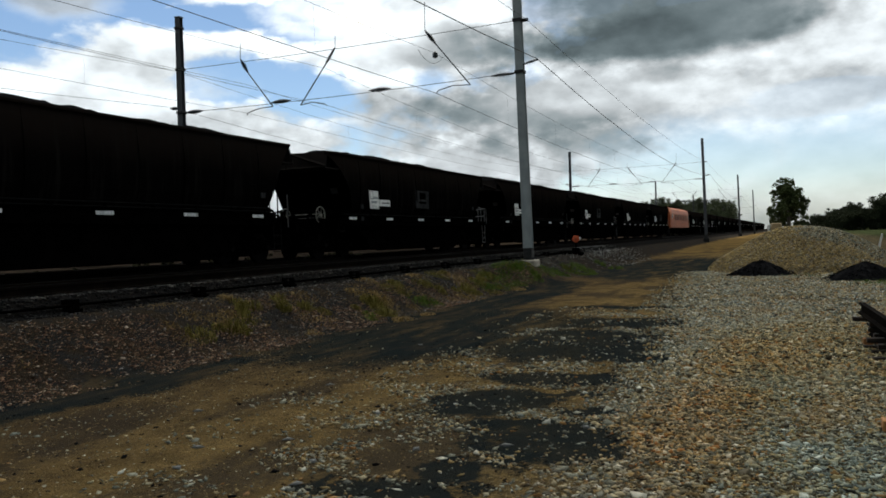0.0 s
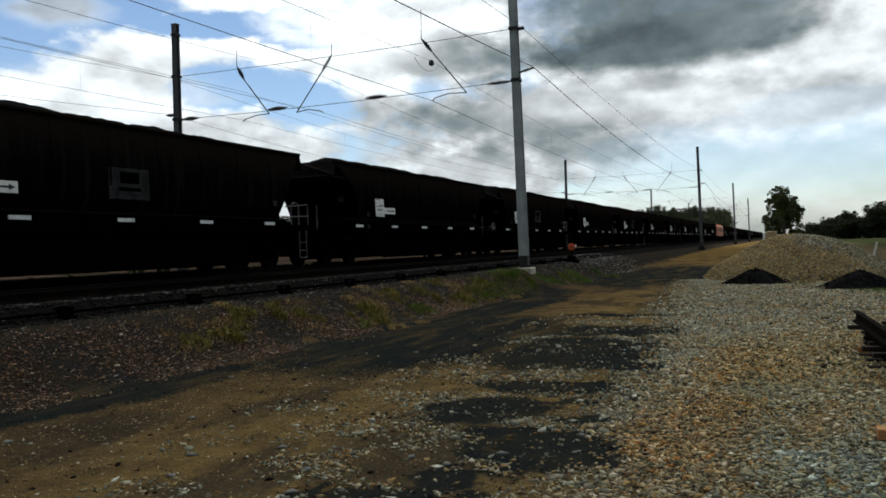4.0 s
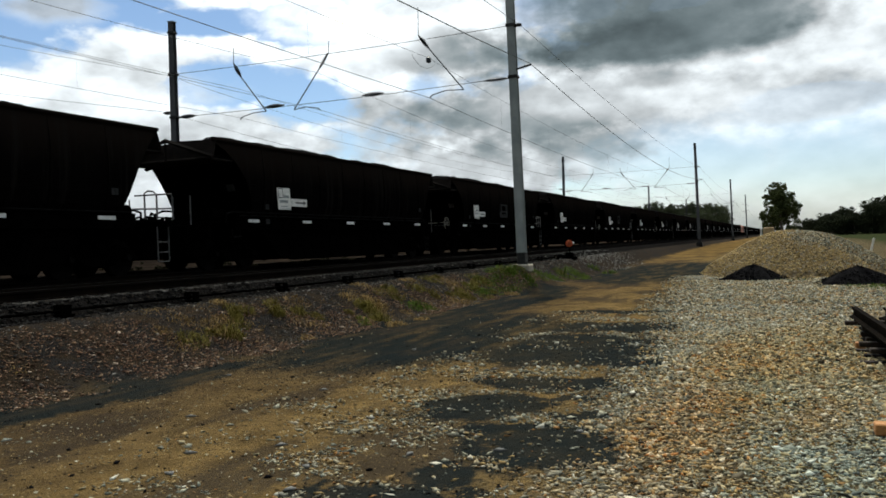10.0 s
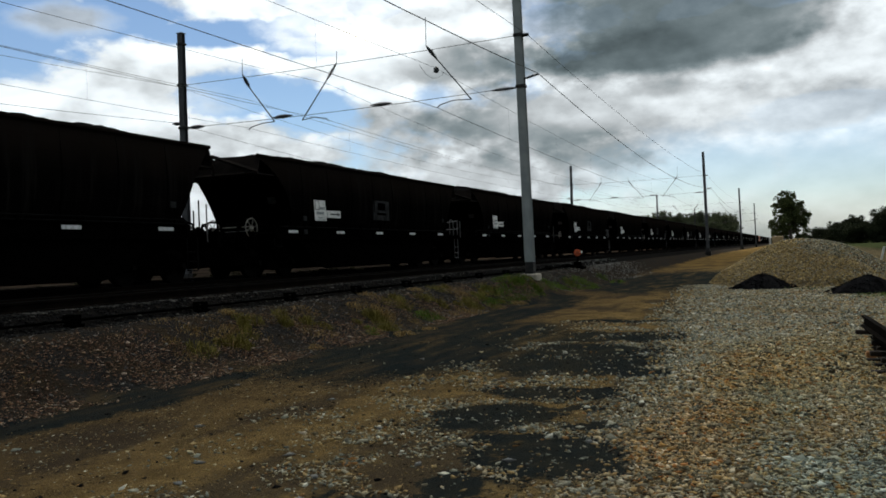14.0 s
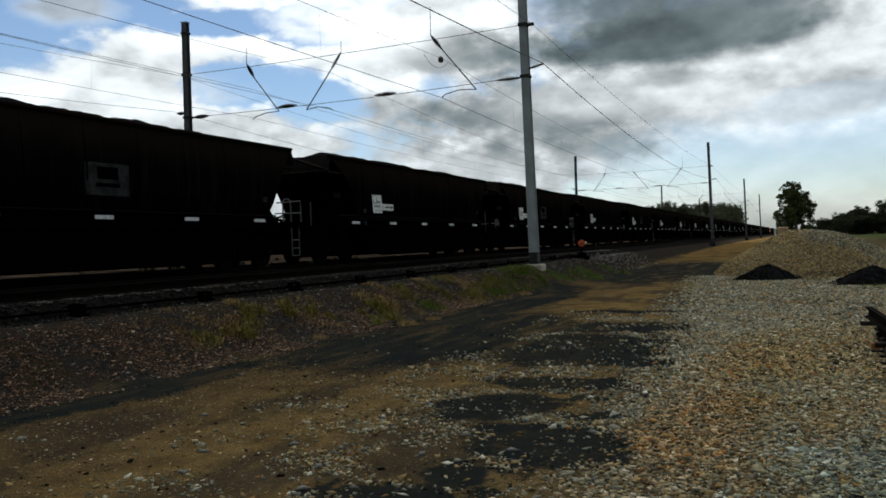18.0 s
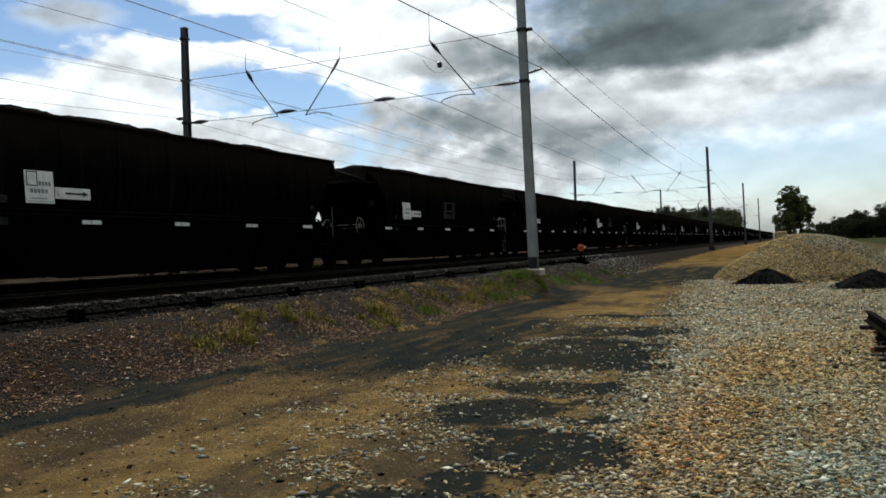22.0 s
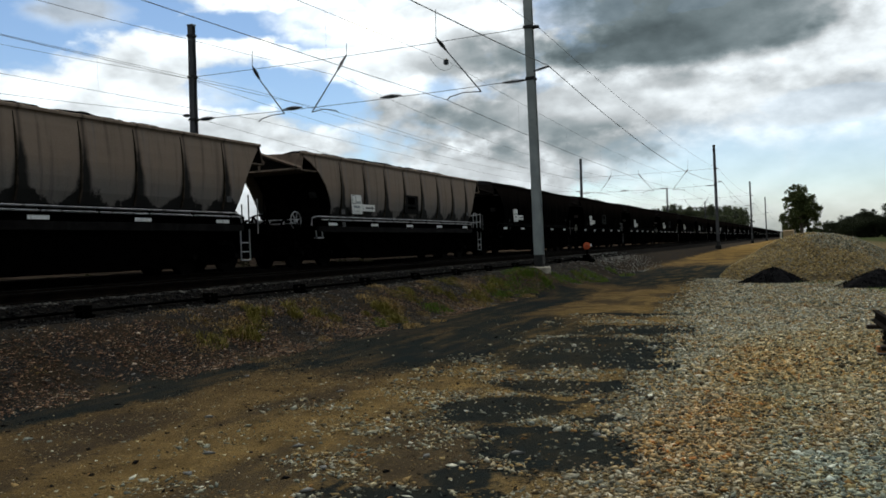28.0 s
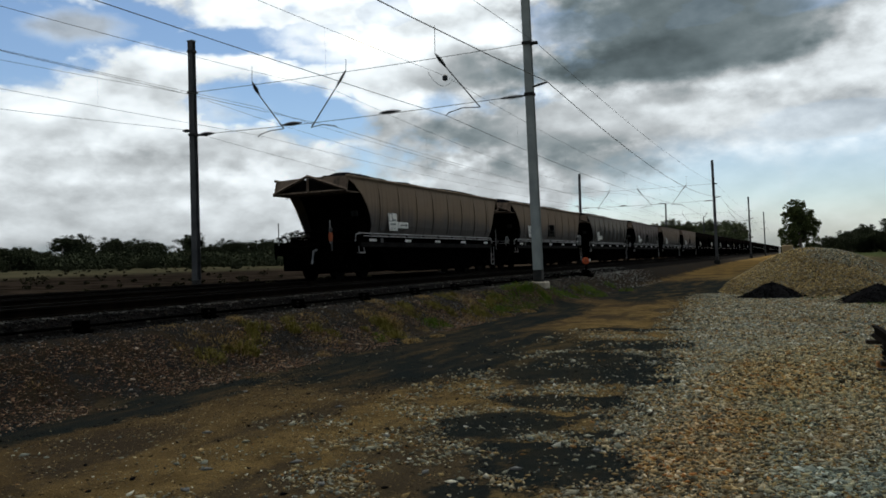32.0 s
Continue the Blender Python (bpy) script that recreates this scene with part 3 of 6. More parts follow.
def disc(bm, centre, axis, rings, sides=20):
    """A turned body: rings of (offset along the axis, radius)."""
    c, ax = Vector(centre), Vector(axis).normalized()
    a = ax.cross(Vector((0, 0, 1)) if abs(ax.z) < 0.9 else Vector((1, 0, 0))).normalized()
    b = ax.cross(a)
    loft(bm, [[c + ax * o + (a * math.cos(2 * math.pi * k / sides) + b * math.sin(2 * math.pi * k / sides)) * r for k in range(sides)] for o, r in rings])
    return bm


def plate(bm, poly, axis, at, thick):
    """A flat plate of the given outline. axis 0: in y, z at that x; 1: in x, z at that y; 2: in x, y at that z."""
    def put(u, v, w):
        return ((w, u, v), (u, w, v), (u, v, w))[axis]
    return loft(bm, [[put(u, v, at) for u, v in poly], [put(u, v, at + thick) for u, v in poly]])


def np_mesh(name, verts, tris, mat, parent=None, smooth=False):
    me = bpy.data.meshes.new(name)
    verts, tris = np.asarray(verts, np.float32), np.asarray(tris, np.int32)
    me.vertices.add(len(verts))
    me.vertices.foreach_set("co", verts.ravel())
    me.loops.add(tris.size)
    me.loops.foreach_set("vertex_index", tris.ravel())
    me.polygons.add(len(tris))
    me.polygons.foreach_set("loop_start", np.arange(0, tris.size, tris.shape[1], dtype=np.int32))
    if smooth:
        me.polygons.foreach_set("use_smooth", np.ones(len(tris), bool))
    me.update(calc_edges=True)
    me.materials.append(mat)
    ob = new(name, me)
    if parent:
        ob.parent = parent
    return ob


rng = np.random.default_rng(7)


def smooth01(t):
    t = np.clip(t, 0, 1)
    return t * t * (3 - 2 * t)


# ---- the ground: one sheet to the horizon ----


def ground_z(x, y):
    """Height of the ground: road, bank of the line, track bed, rising field beyond."""
    x, y = np.asarray(x, float), np.asarray(y, float)
    L = -x
    road = 0.42 * smooth01((y - 30) / 75) + 0.012 * np.sin(x * 2.1 + 0.7 * y) * np.sin(y * 1.3) * smooth01((9 - L) / 2)
    z = road + (0.68 - road) * smooth01((L - 7.2) / 1.9)
    z = z + 0.225 * smooth01((L - 9.36) / 0.34)
    z = z - 0.55 * smooth01((L - 19.9) / 1.6)
    z = z + np.where(L > 26, (L - 26) * 0.0235, 0) * smooth01((420 - L) / 300)
    z = z - 0.2 * smooth01((x - 6) / 8)
    z = z + 0.62 * np.exp(-((x + 7.70) / 0.72) ** 2 - ((y - 24.9) / 2.2) ** 2)
    return z


def axis_lines(stops):
    out = []
    for a, b, n in stops:
        out += list(np.linspace(a, b, n, endpoint=False))
    return np.array(out + [stops[-1][1]])


gx = axis_lines([(-3000, -400, 8), (-400, -60, 14), (-60, -24, 10), (-24, -10.4, 24), (-10.4, -6.4, 40), (-6.4, 4, 52), (4, 20, 16), (20, 300, 14), (300, 3000, 8)])
gy = axis_lines([(-3000, -300, 8), (-300, -20, 14), (-20, 3, 16), (3, 30, 110), (30, 110, 60), (110, 500, 20), (500, 4000, 10)])
X, Y = np.meshgrid(gx, gy)
Z = ground_z(X, Y)
nx = len(gx)
quad = np.array([(j * nx + i, j * nx + i + 1, (j + 1) * nx + i + 1, (j + 1) * nx + i) for j in range(len(gy) - 1) for i in range(nx - 1)])
ground = np_mesh("ground", np.stack([X.ravel(), Y.ravel(), Z.ravel()], 1), quad, M_GROUND, smooth=True)
tagged(ground, "brown dirt and gravel ground blackened by coal dust beside railway tracks", "ground", kind="structure")

# ---- tracks ----


def rail_profile(x):
    w, h = (0.036, 0.036), 0.15
    p = [(-0.065, 0), (0.065, 0), (0.065, 0.015), (0.012, 0.032), (0.012, h - 0.045), (w[0], h - 0.032), (w[0], h), (-w[0], h), (-w[0], h - 0.032), (-0.012, h - 0.045), (-0.012, 0.032), (-0.065, 0.015)]
    return [(x + a, RAIL - h + b) for a, b in p]


def build_track(cx, nearest):
    tr = thing("railway_track", "narrow-gauge railway track on black coal-fouled ballast", "railway track", "tracks of the line", kind="structure")
    for s in (-1, 1):
        x = cx + s * (GAUGE / 2 + 0.035)
        bm = bmesh.new()
        loft(bm, [[(a, y, b) for a, b in rail_profile(x)] for y in (-900, -60, 0, 40, 120, 1500)])
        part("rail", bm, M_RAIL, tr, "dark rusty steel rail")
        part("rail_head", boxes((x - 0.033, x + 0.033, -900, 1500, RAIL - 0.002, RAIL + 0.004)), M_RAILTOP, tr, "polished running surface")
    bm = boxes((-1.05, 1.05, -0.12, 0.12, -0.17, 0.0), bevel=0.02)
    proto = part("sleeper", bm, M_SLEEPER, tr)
    proto.matrix_basis = pose(cx, -9.5, RAIL - 0.15)
    for i in range(1, 70 if nearest else 40):
        again(proto, tr, pose(cx + rng.uniform(-0.02, 0.02), -9.5 + i * 0.685, RAIL - 0.15))
    return tr



# ---- wagons ----
# local: y forward, +x towards the road side, z = 0 at rail top; RF is the first reflector
RF = -5.6
RIBS = [RF + 0.49 + 1.513 * i for i in range(8)]
# height, half width, and how far the side sheets reach back and forward
LEVELS = ((1.46, 1.27, 5.58, 5.95), (1.60, 1.34, 5.62, 6.02), (1.85, 1.41, 5.67, 6.12), (2.15, 1.445, 5.80, 6.25), (2.50, 1.455, 6.02, 6.42), (2.85, 1.44, 6.34, 6.64), (3.15, 1.415, 6.76, 6.88), (3.33, 1.385, 7.15, 7.06), (3.43, 1.40, 7.30, 7.13))
INSET = ((1.46, 0.30), (1.8, 0.36), (2.3, 0.48), (2.9, 0.55), (3.47, 0.40))       # the end sheets lie inside the sides


def side_x(z):
    return float(np.interp(z, [a[0] for a in LEVELS], [a[1] for a in LEVELS]))


def ring_at(z, w, lb, lf, c=0.10):
    return [(w - c, -lb, z), (w, -lb + c, z), (w, lf - c, z), (w - c, lf, z), (-w + c, lf, z), (-w, lf - c, z), (-w, -lb + c, z), (-w + c, -lb, z)]


def shell_ring(level, thin=0.03):
    z, w, lb, lf = level
    k = float(np.interp(z, [a for a, _ in INSET], [b for _, b in INSET]))
    return ring_at(z, w - thin, lb - k, lf - k)


def coal_mesh(seed):
    r = np.random.default_rng(seed)
    nx_, ny_ = 15, 110
    xs, ys = np.linspace(-1.30, 1.30, nx_), np.linspace(-6.85, 6.7, ny_)
    Xc, Yc = np.meshgrid(xs, ys)
    crest = 3.755 + 0.02 * np.sin(Yc * 0.55 + r.uniform(0, 6)) + 0.02 * np.sin(Yc * 1.4 + r.uniform(0, 6)) + 0.02 * np.sin(Yc * 3.1 + r.uniform(0, 6))
    h = crest - 0.36 * np.abs(Xc / 1.3) ** 1.5 - 0.55 * smooth01((np.abs(Yc + 0.1) - 5.2) / 1.6)
    h = h + r.normal(0, 0.022, h.shape)
    q_ = np.array([(j * nx_ + i, j * nx_ + i + 1, (j + 1) * nx_ + i + 1, (j + 1) * nx_ + i) for j in range(ny_ - 1) for i in range(nx_ - 1)])
    return np.stack([Xc.ravel(), Yc.ravel(), h.ravel()], 1), q_


def hand_wheel(root, x, y, z, mat):
    bm = bmesh.new()
    tube(bm, [(x, y + 0.265 * math.cos(a), z + 0.265 * math.sin(a)) for a in np.linspace(0, 2 * math.pi, 24, endpoint=False)], 0.016, 6, closed=True)
    for k in range(6):
        a = k * math.pi / 3 + 0.3
        tube(bm, [(x, y, z), (x + 0.02, y + 0.265 * math.cos(a), z + 0.265 * math.sin(a))], 0.011, 5)
    disc(bm, (x - 0.04, y, z), (1, 0, 0), ((0, 0.045), (0.08, 0.045)), 10)
    return part("hand_wheel", bm, mat, root, "spoked brake hand wheel")


def bogie(root, y):
    bm = bmesh.new()
    # bolster and cross members
    box(bm, -0.95, 0.95, y - 0.2, y + 0.2, 0.50, 0.74, 0.03)
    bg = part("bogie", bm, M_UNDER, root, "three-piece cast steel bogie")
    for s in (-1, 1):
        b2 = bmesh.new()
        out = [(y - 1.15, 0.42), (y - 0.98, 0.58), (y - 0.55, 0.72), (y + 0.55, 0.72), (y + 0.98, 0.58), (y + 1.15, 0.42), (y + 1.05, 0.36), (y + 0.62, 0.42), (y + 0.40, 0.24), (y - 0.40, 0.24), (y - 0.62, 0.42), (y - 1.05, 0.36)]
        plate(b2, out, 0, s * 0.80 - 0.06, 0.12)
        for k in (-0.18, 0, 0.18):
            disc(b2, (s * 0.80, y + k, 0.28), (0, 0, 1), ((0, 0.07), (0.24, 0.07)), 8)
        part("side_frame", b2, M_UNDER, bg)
        for k in (-0.84, 0.84):
            b3 = bmesh.new()
            disc(b3, (s * 0.5335, y + k, 0.42), (s, 0, 0), ((-0.06, 0.455), (-0.03, 0.43), (0.0, 0.42), (0.02, 0.36), (0.045, 0.40), (0.07, 0.42)), 20)
            part("wheel", b3, M_WHEEL, bg)
    for k in (-0.84, 0.84):
        part("axle", bars([[(-0.9, y + k, 0.42), (0.9, y + k, 0.42)]], 0.075, 8), M_WHEEL, bg)
    return bg


def make_wagon(style, odd):
    """A coal hopper wagon. style: black, stained or tan. odd wagons carry the panel and the hand wheels."""
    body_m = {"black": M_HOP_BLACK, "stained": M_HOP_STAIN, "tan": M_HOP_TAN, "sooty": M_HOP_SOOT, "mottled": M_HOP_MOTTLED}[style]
    dark = style == "black"
    lip_m = M_LIP_BLACK if dark else M_LIP_TAN
    sill_m = M_UNDER if dark else M_SILL_TAN
    pipe_m = M_PIPEBLACK if dark else M_PIPE
    bar_m = M_PIPEGREY if dark else M_PIPE
    words = {"black": "coal-blackened steel hopper wagon heaped with coal", "stained": "dusty tan hopper wagon with black rib stains, heaped with coal", "tan": "dusty tan and grey hopper wagon heaped with coal", "sooty": "grey-brown hopper wagon sooty over its whole side, heaped with coal", "mottled": "tan-topped hopper wagon with black mottled lower side, heaped with coal"}[style]
    root = thing("hopper_wagon", words, "freight wagon", "wagons of the coal train")
    # the hopper, a shell open on top, between two curved side sheets
    bm = bmesh.new()
    rings = [shell_ring(a) for a in LEVELS] + [shell_ring(LEVELS[-1], 0.10), shell_ring((3.2, 1.4, 7.0, 6.9), 0.14)]
    loft(bm, rings, cap=(True, False))
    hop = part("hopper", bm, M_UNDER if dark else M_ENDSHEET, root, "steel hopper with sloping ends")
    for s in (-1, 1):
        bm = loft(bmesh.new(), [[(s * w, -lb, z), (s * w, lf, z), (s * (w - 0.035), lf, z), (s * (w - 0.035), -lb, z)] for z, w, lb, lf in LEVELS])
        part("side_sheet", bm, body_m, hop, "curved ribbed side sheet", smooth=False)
    for s in (-1, 1):
        part("top_rail", boxes((s * 1.40 - 0.035, s * 1.40 + 0.035, -7.30, 7.13, 3.38, 3.46), bevel=0.015), body_m, hop)
    # ribs on both sides, tapering out below the top
    bm = bmesh.new()
    zs = [1.62, 1.85, 2.15, 2.5, 2.85, 3.32]
    rr = [(0.04, 0.030), (0.04, 0.036), (0.035, 0.038), (0.03, 0.034), (0.024, 0.026), (0.012, 0.012)]
    loft(bm, [[(side_x(z) - 0.02, -a, z), (side_x(z) + h, -a * 0.6, z), (side_x(z) + h, a * 0.6, z), (side_x(z) - 0.02, a, z)] for z, (a, h) in zip(zs, rr)])
    rib = part("rib", bm, body_m if dark or style == "tan" else M_RIB, hop)
    rib.matrix_basis = pose(0, RIBS[0], 0)
    for y in RIBS[1:]:
        again(rib, hop, pose(0, y, 0))
    for y in RIBS:
        again(rib, hop, pose(0, y, 0, 0, 0, 180))
    # overhanging end lips: back sheet, soffit, and a gable truss in front
    for s, yo in ((-1, 7.34), (1, 7.20)):
        bm = bmesh.new()
        prof = ((-1.40, 3.42), (-0.9, 3.37), (-0.5, 3.39), (0, 3.42), (0.5, 3.37), (0.9, 3.36), (1.40, 3.42))
        loft(bm, [[(x, s * (yo - 0.20), t), (x, s * (yo - 0.16), t), (x, s * (yo - 0.02), 2.93), (x, s * (yo - 0.06), 2.92)] for x, t in prof])
        # on the paler wagons the dark sheet paints the shaded recess behind the truss
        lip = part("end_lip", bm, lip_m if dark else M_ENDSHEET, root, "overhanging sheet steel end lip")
        part("soffit", boxes((-1.42, 1.42, s * (yo - 0.85), s * yo, 2.89, 2.925)), lip_m, lip)
        for q in (-1, 1):
            bm = loft(bmesh.new(), [[(0.02 * q, s * (yo + 0.04), 3.44), (1.43 * q, s * (yo - 0.16), 3.42), (1.44 * q, s * (yo - 0.02), 2.97), (0.75 * q, s * (yo + 0.02), 3.20)], [(0.02 * q, s * (yo + 0.02), 3.44), (1.43 * q, s * (yo - 0.18), 3.42), (1.44 * q, s * (yo - 0.04), 2.97), (0.75 * q, s * yo, 3.20)]])
            part("gusset_sheet", bm, lip_m, lip, "rusty sheet above the frame")
        bm = bmesh.new()
        tops = [(-1.44, yo, 2.95), (-0.75, yo + 0.05, 3.20), (0, yo + 0.10, 3.47), (0.75, yo + 0.05, 3.20), (1.44, yo, 2.95)]
        tube(bm, [(x, s * y, z) for x, y, z in tops], 0.055, 4)
        tube(bm, [(0, s * (yo + 0.1), 2.92), (0, s * (yo + 0.10), 3.45)], 0.045, 4)
        tube(bm, [(-1.44, s * yo, 2.93), (1.44, s * yo, 2.93)], 0.05, 4)
        part("gable_frame", bm, lip_m, lip, "peaked frame along the lip")
    # coal
    v, q_ = coal_mesh(11 + 2 * odd + len(style))
    o = np_mesh("coal_load", v, q_, M_COAL, root)
    o["label"] = "heaped black coal"
    # sills, walkway pipes, reflectors
    for s in (-1, 1):
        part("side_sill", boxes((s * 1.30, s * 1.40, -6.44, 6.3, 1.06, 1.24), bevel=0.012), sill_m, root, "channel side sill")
        # added black plate, stands for the shaded gap behind the reflectors
        part("sill_web", boxes((s * 1.30, s * 1.385, -6.44, 6.3, 1.244, 1.40)), M_UNDER, root, "black plate standing in for the dark gap behind the reflectors")
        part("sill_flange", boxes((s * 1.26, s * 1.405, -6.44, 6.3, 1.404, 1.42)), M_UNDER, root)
        rail_pts = lambda z, e: [(s * 1.44, -6.9 - e, z - 0.28), (s * 1.44, -6.85 - e, z - 0.05), (s * 1.44, -6.6 - e, z), (s * 1.44, 5.9, z), (s * 1.44, 6.1, z - 0.06), (s * 1.44, 6.15, z - 0.25)]
        if not (dark and odd):
            part("walkway_rail", bars([rail_pts(1.535, 0.0)], 0.021), pipe_m, root, "long steel pipe rail")
        part("air_pipe", bars([[(s * 1.43, -6.3, 1.442), (s * 1.43, 6.1, 1.442)]], 0.022), pipe_m, root)
        bm = bmesh.new()
        for i in range(9):
            box(bm, s * 1.39, s * 1.45, -5.9 + i * 1.45, -5.85 + i * 1.45, 1.40, 1.56)
        part("rail_bracket", bm, M_UNDER, root)["kind"] = "stuff"
        bm = boxes((s * 1.392, s * 1.404, -0.255, 0.255, -0.043, 0.043), bevel=0.003)
        rf = part("reflector", bm, M_REFL, root, "white reflector strip")
        rf.matrix_basis = pose(0, RF, 1.31)
        for i in range(1, 5):
            again(rf, root, pose(0, RF + 2.758 * i, 1.31))
        for y_, z_ in ((RF + 0.66, 1.72), (RF + 0.67, 1.305), (RF + 11.26, 1.89)):
            w_ = side_x(z_) + 0.02 if z_ > 1.5 else 1.395
            part("small_plate", boxes((s * (w_ - 0.02), s * (w_ + 0.012), y_ - 0.10, y_ + 0.10, z_ - 0.075, z_ + 0.075), bevel=0.004), M_GREYPANEL if dark else M_PIPEGREY, root, "small grimy grey plate")
        # data placard, arrow sign
        px = s * (side_x(2.0) + 0.045)
        pl = part("placard", boxes((-0.006, 0.006, -0.335, 0.335, -0.32, 0.32), bevel=0.004), M_WHITE, root, "white data placard with illegible marks")
        pl.matrix_basis = pose(px, RF + 1.42, 1.975, 0, -3 * s, 0)
        x0, x1 = s * 0.007, s * 0.010
        part("frame_mark", boxes((x0, x1, -0.29, -0.04, 0.015, 0.035), (x0, x1, -0.29, -0.04, 0.285, 0.305), (x0, x1, -0.29, -0.27, 0.035, 0.285), (x0, x1, -0.06, -0.04, 0.035, 0.285)), M_BLACKINK, pl, "black square outline")
        rows = [(x0, x1, -0.02 + 0.075 * i, 0.035 + 0.075 * i, 0.03, 0.11) for i in range(4)] + [(x0, x1, -0.22 + 0.085 * i, -0.155 + 0.085 * i, -0.12, -0.04) for i in range(5)] + [(x0, x1, -0.20, 0.16, -0.235, -0.215), (x0, x1, -0.30, 0.30, -0.285, -0.275)]
        part("mark", boxes(*rows), M_GREYINK, pl, "rows of grey bars")["kind"] = "stuff"
        ar = part("arrow_sign", boxes((-0.006, 0.006, -0.445, 0.445, -0.115, 0.115), bevel=0.004), M_WHITE, root, "white sign with a black arrow")
        ar.matrix_basis = pose(s * (side_x(1.88) + 0.045), RF + 2.24, 1.88)
        bm = bmesh.new()
        plate(bm, [(-0.20, -0.020), (0.24, -0.020), (0.24, -0.060), (0.39, 0.0), (0.24, 0.060), (0.24, 0.020), (-0.20, 0.020)], 0, s * 0.008, s * 0.003)
        part("arrow", bm, M_BLACKINK, ar)
        part("sign_mark", boxes((x0, x1, -0.40, -0.34, -0.05, -0.03), (x0, x1, -0.40, -0.38, -0.03, 0.05)), M_GREYINK, ar)
        if odd:
            pn = part("inspection_panel", boxes((s * (side_x(2.12) - 0.02), s * (side_x(2.12) + 0.03), RF + 4.98, RF + 6.20, 1.76, 2.46), bevel=0.01), M_GREYPANEL if dark else sill_m, root, "grimy grey panel")
            part("panel_mark", boxes((s * (side_x(2.12) + 0.03), s * (side_x(2.12) + 0.034), RF + 5.30, RF + 5.88, 2.12, 2.38), (s * (side_x(2.12) + 0.03), s * (side_x(2.12) + 0.034), RF + 5.25, RF + 5.92, 1.95, 2.03)), M_UNDER, pn)
    # plates on the end sheets
    for s in (-1, 1):
        o = part("end_plate", boxes((-0.13, 0.13, -0.012, 0.012, -0.1, 0.1)), M_PIPEGREY, root)
        o.matrix_basis = pose(0.85, -5.86 if s < 0 else 6.28, 2.25, -24 * s, 0, 0)
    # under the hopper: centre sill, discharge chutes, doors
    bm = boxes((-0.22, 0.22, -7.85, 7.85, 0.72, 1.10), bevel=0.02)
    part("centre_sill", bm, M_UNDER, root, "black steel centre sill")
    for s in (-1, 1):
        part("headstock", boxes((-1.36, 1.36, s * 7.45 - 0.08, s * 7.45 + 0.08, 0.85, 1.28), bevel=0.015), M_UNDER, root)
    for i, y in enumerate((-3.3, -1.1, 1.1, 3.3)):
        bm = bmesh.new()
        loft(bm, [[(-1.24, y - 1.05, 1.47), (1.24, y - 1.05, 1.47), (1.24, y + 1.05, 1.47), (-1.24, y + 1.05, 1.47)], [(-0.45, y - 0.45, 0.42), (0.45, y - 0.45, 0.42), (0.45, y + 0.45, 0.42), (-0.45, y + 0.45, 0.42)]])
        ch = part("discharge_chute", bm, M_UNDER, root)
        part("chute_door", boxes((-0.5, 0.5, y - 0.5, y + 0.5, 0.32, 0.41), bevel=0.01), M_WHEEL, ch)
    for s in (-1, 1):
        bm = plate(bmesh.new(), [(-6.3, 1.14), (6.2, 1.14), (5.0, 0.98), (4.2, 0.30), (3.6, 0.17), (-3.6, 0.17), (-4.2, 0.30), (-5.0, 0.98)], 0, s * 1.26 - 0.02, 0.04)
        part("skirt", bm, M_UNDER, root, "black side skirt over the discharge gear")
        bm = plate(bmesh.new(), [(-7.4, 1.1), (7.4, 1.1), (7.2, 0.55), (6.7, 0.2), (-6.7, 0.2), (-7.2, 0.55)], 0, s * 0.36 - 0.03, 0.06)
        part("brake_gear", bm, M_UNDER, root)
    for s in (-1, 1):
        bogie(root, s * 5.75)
        # draft gear, oversized to black out the view through the wagon gap
        part("draft_gear", boxes((-0.85, 0.85, s * 6.95, s * 7.78, 0.34, 1.22), (-0.42, 0.42, s * 7.78, s * 8.08, 0.36, 1.15), bevel=0.04), M_UNDER, root, "oversized black draft gear block that darkens the wagon gap")
        bm = bmesh.new()
        box(bm, -0.13, 0.13, s * 7.8, s * 8.18, 0.66, 0.92, 0.03)
        box(bm, -0.17, 0.10, s * 8.02, s * 8.20, 0.62, 0.98, 0.04)
        part("coupler", bm, M_UNDER, root, "knuckle coupler")
        bm = bmesh.new()
        for k in (-0.38, 0.42):
            tube(bm, [(k, s * 7.5, 1.15), (k, s * 7.7, 1.42), (k, s * 7.95, 1.36), (k * 0.9, s * 8.15, 0.95), (k * 0.85, s * 8.2, 0.62)], 0.035, 6)
        tube(bm, [(-0.55, s * 7.3, 1.2), (-0.55, s * 7.3, 1.55), (-0.2, s * 7.4, 1.62), (0.3, s * 7.4, 1.58), (0.62, s * 7.3, 1.5), (0.62, s * 7.3, 1.2)], 0.03, 6)
        for k, h in ((-1.0, 1.50), (-0.1, 1.44), (0.95, 1.47)):
            tube(bm, [(k, s * 7.2, 1.2), (k, s * 7.24, h - 0.1), (k - 0.05, s * 7.35, h), (k - 0.1, s * 7.55, h - 0.06), (k - 0.12, s * 7.65, 1.15), (k - 0.1, s * 7.8, 0.75)], 0.034, 6)
        part("brake_hose", bm, M_UNDER, root)
        bm = boxes((-1.25, 1.25, s * 6.0, s * 7.5, 1.24, 1.29))
        box(bm, -0.35, 0.35, s * 6.2, s * 6.9, 1.29, 1.62, 0.04)
        disc(bm, (0.75, s * 6.4, 1.5), (0, 1, 0), ((-0.3, 0.17), (0.3, 0.17)), 12)
        part("end_platform", bm, M_UNDER, root, "end platform with brake gear")
    # steps
    for s in (-1, 1):
        bm = bmesh.new()
